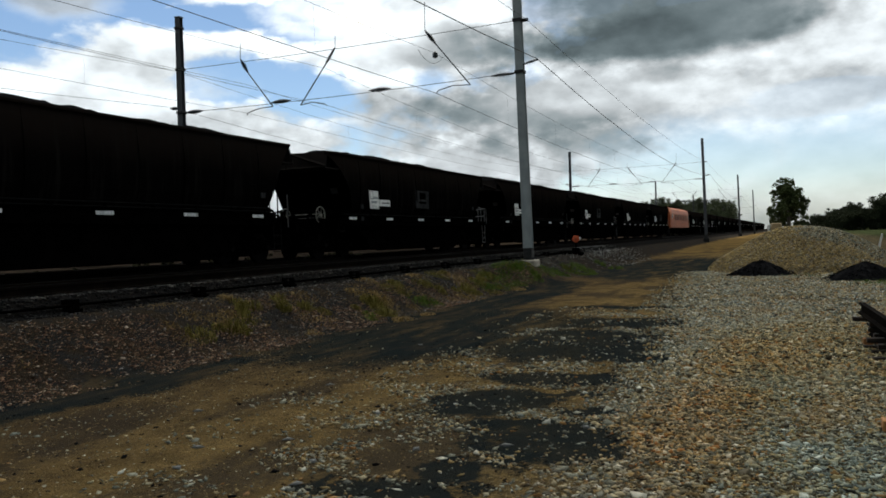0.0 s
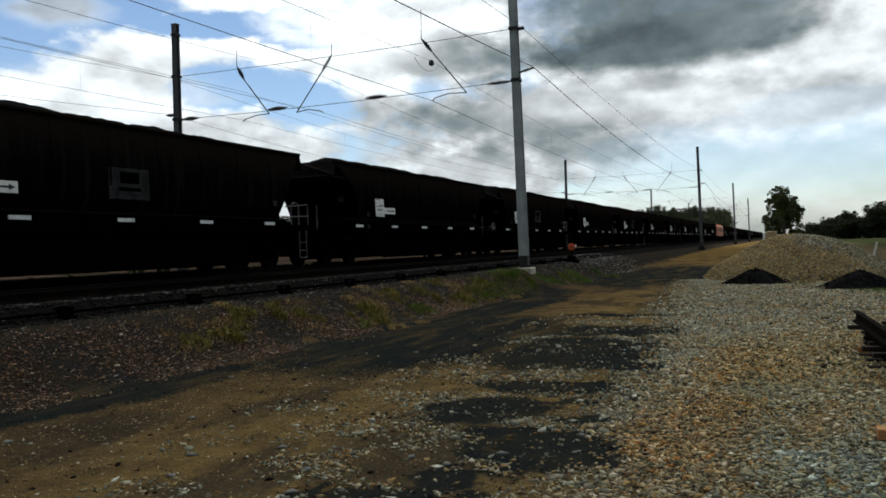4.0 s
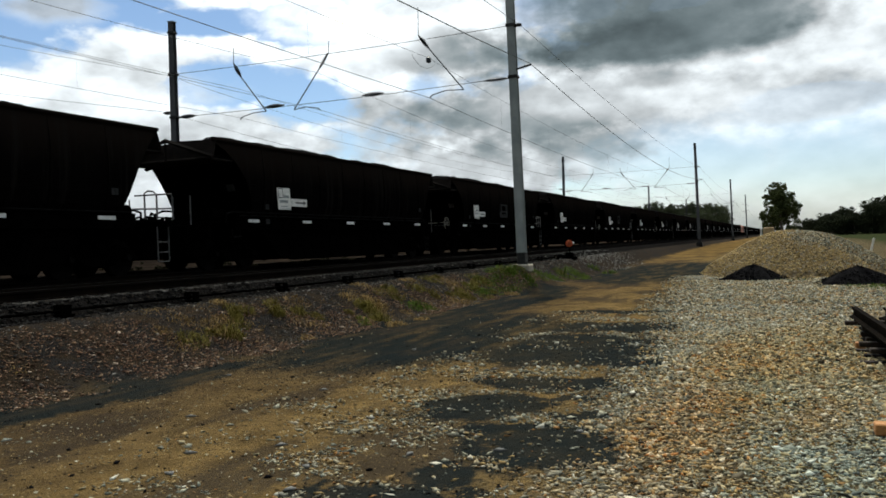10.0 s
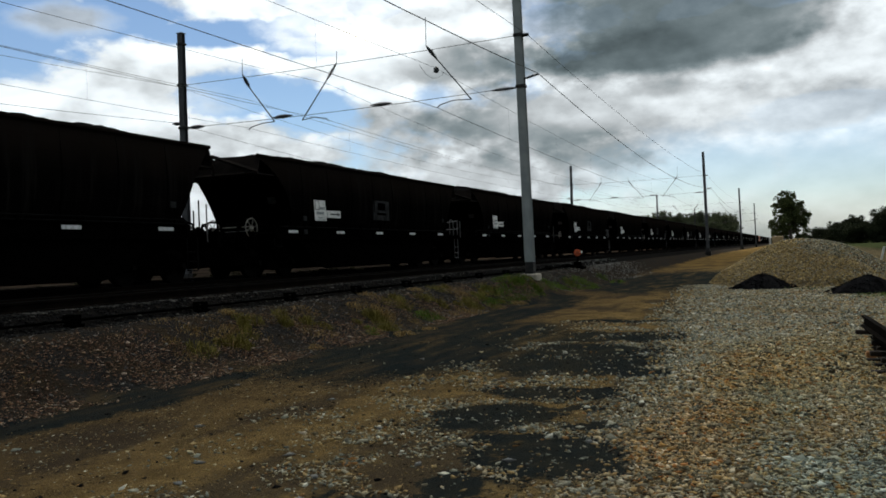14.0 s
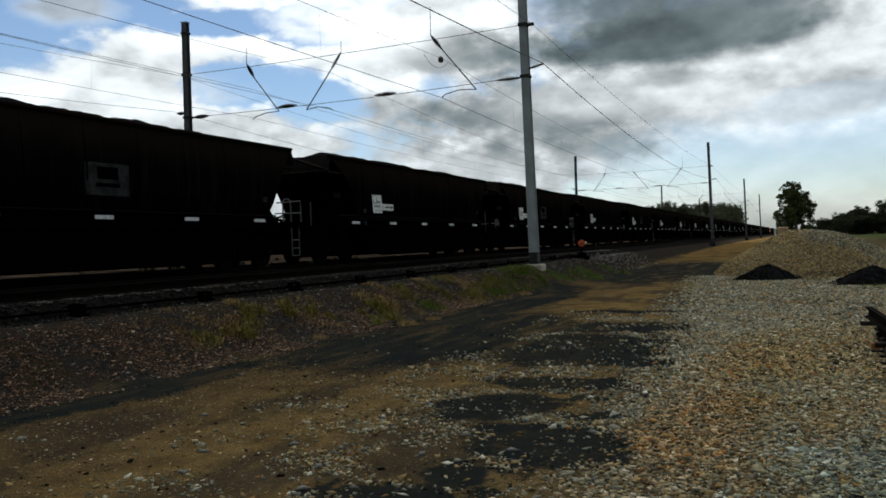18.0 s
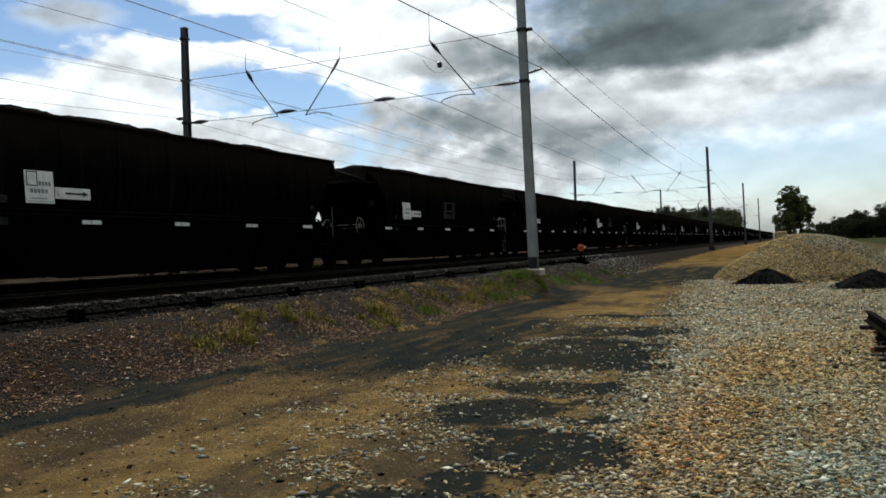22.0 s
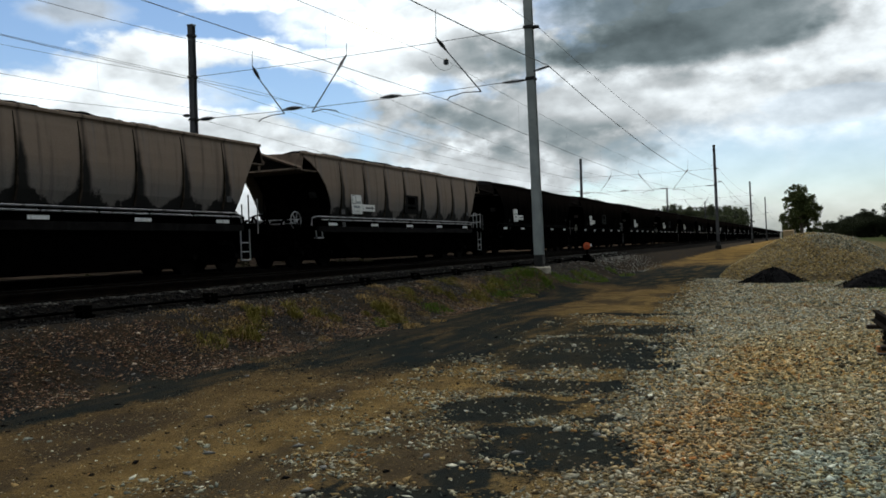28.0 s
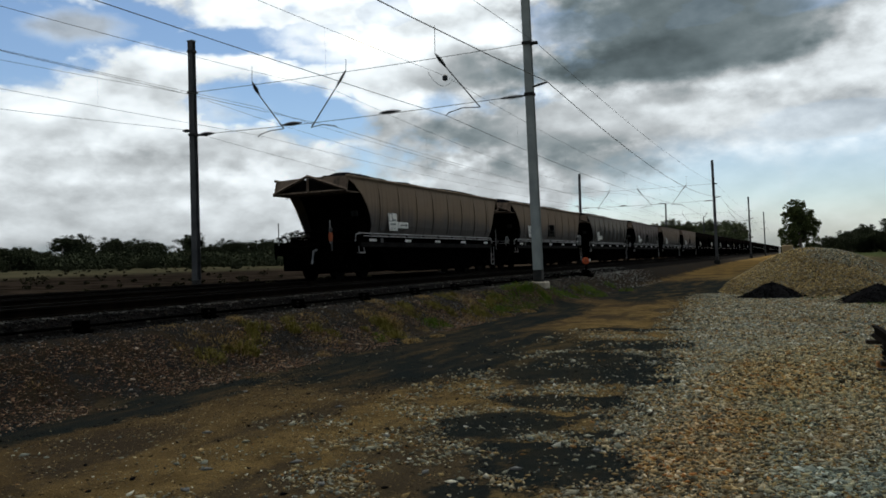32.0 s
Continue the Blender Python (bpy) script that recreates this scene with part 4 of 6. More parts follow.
        tube(bm, [(s * 1.36, -6.55, 1.1), (s * 1.38, -6.55, 0.88), (s * 1.38, -6.2, 0.88), (s * 1.36, -6.2, 1.1)], 0.02, 6)
        box(bm, s * 1.28, s * 1.42, -6.55, -6.2, 0.86, 0.90)
        part("step", bm, pipe_m, root, "bent bar footstep")
    lad_y = RF + (12.78 if odd else 11.95)
    for s in (-1, 1):
        bm = bmesh.new()
        for k in (-0.19, 0.19):
            tube(bm, [(s * 1.38, lad_y + k, 1.12), (s * 1.38, lad_y + k, 0.30)], 0.018, 5)
        for z in (0.30, 0.52, 0.76):
            tube(bm, [(s * 1.38, lad_y - 0.19, z), (s * 1.38, lad_y + 0.19, z)], 0.016, 5)
        part("ladder", bm, bar_m if odd else pipe_m, root, "short pipe ladder")
        post_m = bar_m
        if odd:
            rows = [[(s * 1.3, RF + 12.3, 1.3), (s * 1.3, RF + 12.3, 1.90), (s * 1.3, RF + 12.42, 1.96), (s * 1.3, RF + 12.58, 1.96), (s * 1.3, RF + 12.7, 1.9), (s * 1.3, RF + 12.7, 1.3)],
                    [(s * 1.3, RF + 12.0, 1.83), (s * 1.3, RF + 13.2, 1.93), (s * 1.25, RF + 13.3, 1.86), (s * 1.25, RF + 13.3, 1.3)],
                    [(s * 1.3, RF + 11.9, 1.52), (s * 1.25, RF + 13.3, 1.58)]]
            part("platform_railing", bars(rows, 0.022), post_m, root, "looped pipe railing")
        else:
            part("grab_rail", bars([[(s * 1.36, RF + 12.55, 1.0), (s * 1.36, RF + 12.55, 1.96)]], 0.018), bar_m, root, "upright grab rail")
            part("grab_rail", bars([[(s * 0.5, RF + 13.3, 1.2), (s * 0.5, RF + 13.3, 2.15)]], 0.02), M_UNDER, root)
    if odd:
        for s in (-1, 1):
            hand_wheel(root, s * 1.22 if s > 0 else -0.08, RF - 1.80, 1.40, M_PIPE if not dark else M_WHEELRIM)
        part("wheel_shaft", bars([[(-0.1, RF - 1.80, 1.44), (1.2, RF - 1.80, 1.44)]], 0.016), M_PIPE if not dark else M_WHEELRIM, root, "long brake shaft")
        part("wheel_shaft", bars([[(-0.1, RF - 1.80, 1.32), (1.2, RF - 1.80, 1.32)]], 0.012), bar_m, root)
        part("wheel_bracket", bars([[(0.3, RF - 1.9, 1.1), (0.3, RF - 1.80, 1.44)], [(0.8, RF - 1.9, 1.1), (0.8, RF - 1.80, 1.44)]], 0.018), pipe_m, root)
        part("end_post", bars([[(0.45, RF - 2.3, 1.2), (0.45, RF - 2.3, 2.2)]], 0.02), M_UNDER, root)
        part("end_post", bars([[(-0.35, RF - 2.3, 1.2), (-0.35, RF - 2.3, 1.95)]], 0.02), M_UNDER, root)
    else:
        for s in (-1, 1):
            part("end_post", bars([[(s, RF - 2.15, 1.2), (s, RF - 2.15, 1.95)]], 0.018), bar_m, root)
    return root


def make_far_wagon():
    """The same wagon for those that stay far down the line: fewer parts."""
    root = thing("hopper_wagon", "coal-blackened steel hopper wagon far down the line", "freight wagon", "wagons of the coal train")
    bm = bmesh.new()
    loft(bm, [ring_at(*a) for a in LEVELS])
    part("hopper", bm, M_HOP_BLACK, root)
    v, q_ = coal_mesh(5)
    np_mesh("coal_load", v, q_, M_COAL, root)
    for s in (-1, 1):
        part("side_sill", boxes((s * 1.30, s * 1.39, -6.44, 6.3, 1.13, 1.40)), M_UNDER, root)
        part("placard", boxes((s * 1.46, s * 1.475, RF + 1.12, RF + 1.66, 1.82, 2.32)), M_WHITE, root)
        for y in (-5.75, 5.75):
            part("bogie", boxes((s * 0.7, s * 0.86, y - 1.15, y + 1.15, 0.02, 0.72), bevel=0.1), M_UNDER, root)
    part("centre_sill", boxes((-0.3, 0.3, -8.2, 8.2, 0.66, 1.10), (-1.0, 1.0, -4.4, 4.4, 0.4, 1.46)), M_UNDER, root)
    return root


def make_loco():
    """A boxy locomotive in faded orange, coupled in the middle of the train."""
    root = thing("locomotive", "boxy weathered orange locomotive coupled among the coal wagons", "locomotive")
    l = 9.9
    bm = bmesh.new()
    sec = [(1.40, 1.05), (1.42, 2.9), (1.30, 3.35), (0.9, 3.62), (-0.9, 3.62), (-1.30, 3.35), (-1.42, 2.9), (-1.40, 1.05)]
    loft(bm, [[(x * k, y, 1.05 + (z - 1.05) * h) for x, z in sec] for y, k, h in ((-l, 0.93, 0.86), (-l + 0.9, 1, 1), (l - 0.9, 1, 1), (l, 0.93, 0.86))])
    part("body", bm, M_LOCO, root, "weathered orange bodyside")
    for s in (-1, 1):
        for i in range(5):
            y = -5.6 + i * 2.8
            g = part("grille", boxes((s * 1.41, s * 1.445, y - 0.95, y + 0.95, 2.0, 2.75), bevel=0.01), M_GRILLE, root, "louvred intake")
            for k in range(4):
                part("slat", boxes((s * 1.44, s * 1.462, y - 0.9, y + 0.9, 2.08 + 0.17 * k, 2.14 + 0.17 * k)), M_GRILLE, g)
        for y in (-8.6, 8.6):
            part("cab_window", boxes((s * 1.40, s * 1.435, y - 0.4, y + 0.4, 2.2, 2.8), bevel=0.02), M_GLASSDARK, root, "dark cab window")
        part("skirt", boxes((s * 1.33, s * 1.41, -8.9, 8.9, 0.80, 1.04)), M_UNDER, root)
        part("windscreen", boxes((-1.0, 1.0, s * 9.6, s * 9.92, 2.25, 2.9), bevel=0.03), M_GLASSDARK, root)
    part("roof_gear", boxes((-0.7, 0.7, -5, -2, 3.6, 3.85), (-0.7, 0.7, 1, 5, 3.6, 3.8), bevel=0.05), M_UNDER, root)
    for y in (-6.6, 6.6):
        bogie(root, y)
        part("fuel_tank" if y < 0 else "battery_box", boxes((-1.2, 1.2, y * 0.35 - 1.6, y * 0.35 + 1.6, 0.35, 1.0), bevel=0.05), M_UNDER, root)
    for s in (-1, 1):
        part("coupler", boxes((-0.14, 0.14, s * 9.9, s * 11.0, 0.66, 0.92), bevel=0.03), M_UNDER, root)
    return root


# place of the train: reflector of wagon 41 stands at y = 24.27 at the start
TRACK_X = TRACKS[1]
TRAVEL = ((0, 0.0), (2, 41.2), (3, 62.0), (6, 124.3), (7, 145.2), (8, 166.05), (9, 186.95), (10, 207.95), (11, 228.3), (12, 249.5), (13, 270.4), (14, 291.5), (17, 355.1), (18, 377.0), (19, 398.1), (20, 419.25), (22, 461.45), (23, 482.5), (25, 524.85), (28, 588.4), (29, 609.72), (30, 630.75), (31, 651.9), (32, 673.1))
LAST = 70
train = []          # (thing, y of its centre at the start)
protos = {}


def wagon_y(k):
    y = 24.265 + (k - 41) * PITCH - RF
    return y if k < 46 else (y + 2.8 if k == 46 else y + 5.6)


for k in range(LAST + 1):
    style = "tan" if k < 2 else "mottled" if k == 2 else "sooty" if k == 3 else "stained" if k < 6 else "black"
    if k == 46:
        key = "loco"
    elif k > 49:
        key = "far"
    else:
        key = (style, k % 2)
    m = pose(TRACK_X, wagon_y(k), RAIL + 0.004)
    if key not in protos:
        protos[key] = make_loco() if key == "loco" else make_far_wagon() if key == "far" else make_wagon(*key)
        protos[key].matrix_basis = m
        train.append((protos[key], wagon_y(k)))
    else:
        train.append((copy_thing(protos[key], m), wagon_y(k)))

# the last wagon carries the tail marker
tail = train[0][0]
part("tail_marker", boxes((1.02, 1.14, RF - 2.3, RF - 2.22, 1.26, 1.54), bevel=0.02), M_LAMPRED, tail, "orange tail marker board")
part("marker_bracket", bars([[(1.08, RF - 2.2, 0.95), (1.08, RF - 2.2, 1.27)]], 0.025), M_PIPEGREY, tail)
part("marker_lamp", boxes((1.03, 1.13, RF - 2.3, RF - 2.2, 1.56, 1.70), bevel=0.02), M_PIPEGREY, tail, "grey tail lamp housing")
part("end_hose", bars([[(0.5, RF - 2.2, 1.0), (0.5, RF - 2.4, 0.95), (0.5, RF - 2.5, 0.55)]], 0.04), M_PIPE, tail, "pale hanging hose")

# ---- tracks, masts and wires ----
for i, cx in enumerate(TRACKS):
    build_track(cx, i == 0)


def sag_z(z, sag, y):
    u = ((y - PORTAL_Y) / PORTAL_STEP) % 1.0
    return z - 4 * sag * u * (1 - u)


def overhead_wire(name, label, x, z, sag, radius, stagger=0.0):
    ys = [PORTAL_Y + PORTAL_STEP * (k + j / 12) for k in range(-1, 4) for j in range(12)]
    bm = bmesh.new()
    def xs(y):
        u = (y - PORTAL_Y) / PORTAL_STEP
        k = math.floor(u)
        s0, s1 = (1, -1) if k % 2 == 0 else (-1, 1)
        return x + stagger * (s0 + (s1 - s0) * (u - k)) - stagger
    tube(bm, [(xs(y), y, sag_z(z, sag, y)) for y in ys], radius, 5)
    return tagged(part(name, bm, M_WIRE), label, "overhead wire", "overhead wires", "structure")


# track, height and sag of the messenger, height and sag of the contact wire, wire sizes
CATENARY = ((TRACKS[0], 7.79, 0.62, 6.45, 0.40, 0.0095, 0.006), (TRACKS[1], 7.77, 0.92, 6.46, 0.36, 0.0065, 0.0065), (TRACKS[2], 7.58, 0.45, 6.52, 0.34, 0.006, 0.0065))
for x, zm, sm, zc, sc, rc, rm in CATENARY:
    overhead_wire("contact_wire", "thin grooved contact wire hung above a track", x, zc, sc, rc, 0.04)
    overhead_wire("messenger_wire", "sagging stranded wire carrying the contact wire", x, zm, sm, rm)
overhead_wire("feeder_wire", "feeder cable on the mast brackets", -7.21, 7.17, 1.0, 0.013)
overhead_wire("earth_wire", "earth wire clipped to the masts", -7.50, 8.44, 0.52, 0.0075)
overhead_wire("feeder_wire", "feeder cable on the far masts", -21.95, 7.08, 1.0, 0.0075)
overhead_wire("earth_wire", "earth wire clipped to the far masts", -21.72, 8.47, 0.90, 0.0065)


def insulator(bm, a, b, r=0.075, sheds=7):
    a, b = Vector(a), Vector(b)
    ln = (b - a).length
    rings = [(0, 0.02)]
    for i in range(sheds):
        o = ln * (0.12 + 0.76 * (i + 0.5) / sheds)
        k = r * (0.55 + 0.45 * math.sin(math.pi * (i + 0.5) / sheds))
        rings += [(o - 0.03, 0.03), (o, k), (o + 0.02, 0.03)]
    rings.append((ln, 0.02))
    disc(bm, a, b - a, rings, 10)
    return bm


# registration arms: foot of the rod, top of the insulator, foot of the insulator, hanger top, all in x, z
ARMS = (((-17.24, 6.65), (-18.27, 7.98), (-18.60, 8.55), 9.13, -18.40), ((-16.06, 6.58), (-14.97, 7.91), (-14.55, 8.46), 8.86, -14.96), ((-9.51, 6.60), (-10.67, 8.06), (-11.07, 8.59), 9.54, -10.74))


def mast(x, y, side, top, tall_foot):
    """A tapered H-section mast on a concrete foot; leans a little over the tracks."""
    ms = thing("catenary_mast", "galvanised steel overhead-line mast on a concrete footing" if tall_foot else "dark steel overhead-line mast beyond the tracks", "mast", "masts of the overhead line")
    g = float(ground_z(x, y))
    z0 = 0.82
    lean = -side * 0.0105
    def sec(z):
        k = 1 - 0.15 * (z - z0) / (top - z0)
        return k, x + lean * (z - z0)
    thin = 0.73 if tall_foot else 0.68
    h_sec = ((-0.19, -0.17), (0.19, -0.17), (0.19, -0.145), (0.02, -0.145), (0.02, 0.145), (0.19, 0.145), (0.19, 0.17), (-0.19, 0.17), (-0.19, 0.145), (-0.02, 0.145), (-0.02, -0.145), (-0.19, -0.145))
    bm = loft(bmesh.new(), [[(cx + a * k * thin, y + b * k * thin, z) for a, b in h_sec] for z, (k, cx) in ((z, sec(z)) for z in (z0 + 0.35, (z0 + top) / 2, top))])
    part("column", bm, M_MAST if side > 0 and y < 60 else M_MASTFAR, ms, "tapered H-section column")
    part("cap", boxes((x + lean * (top - z0) - 0.13, x + lean * (top - z0) + 0.13, y - 0.12, y + 0.12, top, top + 0.03)), M_MAST, ms)
    part("foot_sleeve", boxes((x - 0.19 * thin, x + 0.19 * thin, y - 0.18 * thin, y + 0.18 * thin, z0 - 0.02, z0 + 0.36), bevel=0.01), M_MASTDARK, ms, "black-painted mast foot")
    # footings beyond y = 60 take the darker tone too
    part("foundation", boxes((x - 0.29, x + 0.29, y - 0.29, y + 0.29, g - 0.4, z0 - 0.02), bevel=0.04), M_CONC if y < 60 else M_SLEEPER, ms, "concrete footing")
    for dx in (-0.2, 0.2):
        for dy in (-0.2, 0.2):
            part("anchor_bolt", bars([[(x + dx, y + dy, z0 - 0.03), (x + dx, y + dy, z0 + 0.06)]], 0.025), M_MASTDARK, ms)
    # brackets and clamps
    cx = lambda z: x + lean * (z - z0)
    for z in (6.82, 8.47):
        part("clamp", boxes((cx(z) - 0.15, cx(z) + 0.15, y - 0.145, y + 0.145, z - 0.05, z + 0.05), bevel=0.01), M_MASTDARK, ms)
    part("clamp", boxes((cx(top - 0.4) - 0.14, cx(top - 0.4) + 0.14, y - 0.135, y + 0.135, top - 0.45, top - 0.36), bevel=0.01), M_MASTDARK, ms)
    if side > 0:
        bm = bmesh.new()
        tube(bm, [(cx(7.05) + 0.10, y, 7.05), (-7.19, y, 7.15)], 0.03, 6)
        insulator(bm, (cx(7.05) + 0.15, y, 7.06), (-7.22, y, 7.15), 0.06, 4)
        part("feeder_bracket", bm, M_INS, ms, "post insulator carrying the feeder")
        part("earth_clip", boxes((cx(8.46) + 0.09, -7.47, y - 0.05, y + 0.05, 8.41, 8.50), bevel=0.01), M_MASTDARK, ms)
    else:
        bm = bmesh.new()
        insulator(bm, (cx(7.0) - 0.10, y, 7.0), (-21.98, y, 7.03), 0.08, 4)
        part("feeder_bracket", bm, M_INS, ms, "post insulator carrying the feeder")
    return ms


for k in range(-1, 4):
    y = PORTAL_Y + PORTAL_STEP * k
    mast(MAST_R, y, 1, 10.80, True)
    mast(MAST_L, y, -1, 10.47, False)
    span = thing("head_span", "cross-span wires with insulators and registration arms", "overhead wire", "head spans between the masts")
    mid = lambda z, s, u: z - 4 * s * u * (1 - u)
    us = np.linspace(0, 1, 13)
    xr, xl = MAST_R - 0.19, MAST_L + 0.2
    part("upper_span_wire", bars([[(xl + (xr - xl) * u, y, mid(8.47, 0.06, u)) for u in us]], 0.011, 5), M_WIRE, span)
    part("lower_span_wire", bars([[(xl + (xr - xl) * u, y, mid(6.82, 0.08, u)) for u in us]], 0.011, 5), M_WIRE, span)
    for cxs in (-20.82, -16.88, -12.86, -8.36):
        bm = bmesh.new()
        insulator(bm, (cxs - 0.42, y, 6.80), (cxs + 0.42, y, 6.80), 0.085, 9)
        part("insulator", bm, M_INS, span, "ribbed insulator")
    for foot, top_i, head, hang, wire in ARMS:
        f = (lambda p: p) if k % 2 == 0 else (lambda p: (2 * wire - p[0], p[1]))
        foot, top_i, head = f(foot), f(top_i), f(head)
        arm = part("registration_arm", bars([[(foot[0], y, foot[1]), (top_i[0], y, top_i[1])]], 0.022), M_TUBE, span, "slanting tubular arm")
        bm = bmesh.new()
        insulator(bm, (top_i[0], y, top_i[1]), (head[0], y, head[1]), 0.08, 8)
        part("arm_insulator", bm, M_INS, arm)
        part("hanger", bars([[(head[0], y, head[1]), (head[0] + 0.02, y, hang)]], 0.012, 5), M_WIRE, arm)
        s = 1 if foot[0] > wire else -1
        part("steady_arm", bars([[(foot[0], y, foot[1]), (wire + s * 0.6, y, 6.64), (wire + s * 0.1, y, 6.54), (wire, y, 6.45)]], 0.017), M_TUBE, arm)
    if k == 0:
        part("wire_clamp", disc(bmesh.new(), (-10.73, y, 7.62), (0, 0, 1), ((0, 0.02), (0.03, 0.09), (0.16, 0.09), (0.22, 0.02)), 12), M_INS, span, "small weight hung on the nearest arm")
        part("jumper_loop", bars([[(-10.98 + 0.01 * i, y - 0.8 + 0.1 * i, 7.78 - 0.30 * math.sin(math.pi * i / 16) ** 0.8) for i in range(17)]], 0.007, 5), M_WIRE, span, "slack jumper loop")
    # droppers between messenger and contact wire
    if k < 4:
        for x, zm, sm, zc, sc, rc, rm in CATENARY:
            for j in range(1, 8):
                yy = y + PORTAL_STEP * j / 8
                part("dropper", bars([[(x, yy, sag_z(zm, sm, yy)), (x, yy, sag_z(zc, sc, yy))]], 0.002, 4), M_WIRE, span)

# ---- loose stone ----
ICO_V, ICO_F = [], []
_b = bmesh.new()
bmesh.ops.create_icosphere(_b, subdivisions=1, radius=1.0)
# six-cornered chips for broken stone
CHIP_V = np.array([(1, 0, 0), (-1, 0, 0), (0, 1, 0), (0, -1, 0), (0, 0, 1), (0, 0, -1)], float)
CHIP_F = np.array([(0, 2, 4), (2, 1, 4), (1, 3, 4), (3, 0, 4), (2, 0, 5), (1, 2, 5), (3, 1, 5), (0, 3, 5)])
_b.verts.ensure_lookup_table()
ICO_V = np.array([v.co[:] for v in _b.verts])
ICO_F = np.array([[v.index for v in f.verts] for f in _b.faces])
_b.free()


def turn_matrices(n):
    """Random turns, as an array of matrices."""
    q = rng.normal(size=(n, 4))
    q /= np.linalg.norm(q, axis=1)[:, None]
    a, b, c, e = q.T
    return np.stack([np.stack([1 - 2 * (c * c + e * e), 2 * (b * c - a * e), 2 * (b * e + a * c)], 1),
                     np.stack([2 * (b * c + a * e), 1 - 2 * (b * b + e * e), 2 * (c * e - a * b)], 1),
                     np.stack([2 * (b * e - a * c), 2 * (c * e + a * b), 1 - 2 * (b * b + c * c)], 1)], 1)


def stones(name, label, category, pts, size, mat, sink=0.30, flat=0.50):
    """One mesh of many separate broken stones."""
    n = len(pts)
    size = np.minimum(size, 0.085 if n > 1 else 1.0)
    s = size[:, None, None] * 0.5
    v = CHIP_V[None] * (1 + rng.uniform(-0.35, 0.35, (n, 6, 1))) + rng.uniform(-0.38, 0.38, (n, 6, 3))
    v = v * np.stack([rng.uniform(0.9, 1.6, n), rng.uniform(0.7, 1.1, n), rng.uniform(0.35, 0.8, n)], 1)[:, None, :]
    v = np.einsum("nij,nkj->nki", turn_matrices(n), v)
    v[:, :, 2] *= flat
    v = v * s
    v = v + np.asarray(pts)[:, None, :]
    v[:, :, 2] += (size * (0.5 - sink))[:, None] * flat
    f = CHIP_F[None] + (np.arange(n) * 6)[:, None, None]
    return tagged(np_mesh(name, v.reshape(-1, 3), f.reshape(-1, 3), mat), label, category, kind="stuff")


def scatter(n, x0, x1, y0, y1, keep):
    """Points of a box of the plan that pass keep(x, y), on the ground."""
    x, y = rng.uniform(x0, x1, n), rng.uniform(y0, y1, n)
    k = rng.uniform(0, 1, n) < keep(x, y)
    x, y = x[k], y[k]
    return np.stack([x, y, ground_z(x, y)], 1)


def vnoise(x, y, s, seed=0.0):
    """Smooth noise over the plan, about 0 to 1."""
    return np.array([noise.fractal(Vector((a * s, b * s, seed)), 1.0, 2.0, 4) for a, b in zip(np.ravel(x), np.ravel(y))]).reshape(np.shape(x)) * 0.5 + 0.5


def spills(x, y):
    return np.min([np.hypot((x - a) / c, (y - b) / e) for a, b, c, e in SPILLS], axis=0)


def edge_x(y):
    return -0.95 - 0.062 * np.clip(y, 0, 40)


def gravel_keep(x, y):
    right = smooth01((x - edge_x(y) + 0.55) / 0.9)
    mixed = smooth01((x - edge_x(y) + 4.0) / 3.4) * 0.55 * smooth01((vnoise(x, y, 1.4, 3.0) - 0.36) / 0.36)
    k = np.maximum(right, mixed)
    return k * np.where(x > edge_x(y) + 0.2, 1.0, 0.13 + 0.87 * smooth01((spills(x, y) + (vnoise(x, y, 2.2, 8.0) - 0.5) * 1.1 - 0.72) / 0.4))


view = lambda x, y: (x < 0.118 * y + 0.5) * (x > -1.30 * y - 0.6)
p = scatter(95000, -5.0, 1.3, 3.4, 8.5, lambda x, y: gravel_keep(x, y) * view(x, y))
stones("gravel", "grey, white and rusty crushed stone, fist-sized and smaller", "gravel", p, rng.gamma(2.6, 0.0082, len(p)) + 0.008, M_STONE, 0.30, 0.52)
p = scatter(125000, -4.6, 2.4, 8.5, 17.0, lambda x, y: gravel_keep(x, y) * view(x, y) * 0.8)
stones("gravel", "grey and tan crushed stone spread along the road", "gravel", p, rng.gamma(2.8, 0.0095, len(p)) + 0.009, M_STONE, 0.30, 0.58)
p = scatter(70000, -4.6, 4.2, 17.0, 32.0, lambda x, y: smooth01((x - edge_x(y) + 1.2) / 1.8) * view(x, y) * 0.75)
stones("gravel", "tan and grey crushed stone round the stockpile", "gravel", p, rng.gamma(4, 0.0125, len(p)) + 0.014, M_STONE)
# crumbs and small stones pressed into the dirt road, lumps of coal among them
p = scatter(15000, -9.0, -0.8, 3.2, 16.0, lambda x, y: view(x, y) * (0.25 + 0.75 * smooth01((vnoise(x, y, 1.3, 5.0) - 0.42) / 0.2)) * smooth01((x + 7.8) / 0.6) * (0.08 + 0.92 * smooth01((spills(x, y) - 0.75) / 0.5)))
stones("road_stones", "small pale and brown stones pressed into the dirt road", "stones", p, rng.gamma(1.5, 0.0085, len(p)) + 0.006, M_STONE, 0.5)
p = scatter(60000, -9.0, -0.8, 3.2, 13.0, lambda x, y: view(x, y) * (0.3 + 0.7 * smooth01((vnoise(x, y, 2.1, 15.0) - 0.4) / 0.25)) * smooth01((x + 7.8) / 0.6) * smooth01((spills(x, y) - 0.75) / 0.5))
stones("road_grit", "brown grit and crumbs of earth on the dirt road", "grit", p, rng.gamma(2.2, 0.0046, len(p)) + 0.005, M_GRIT, 0.45)
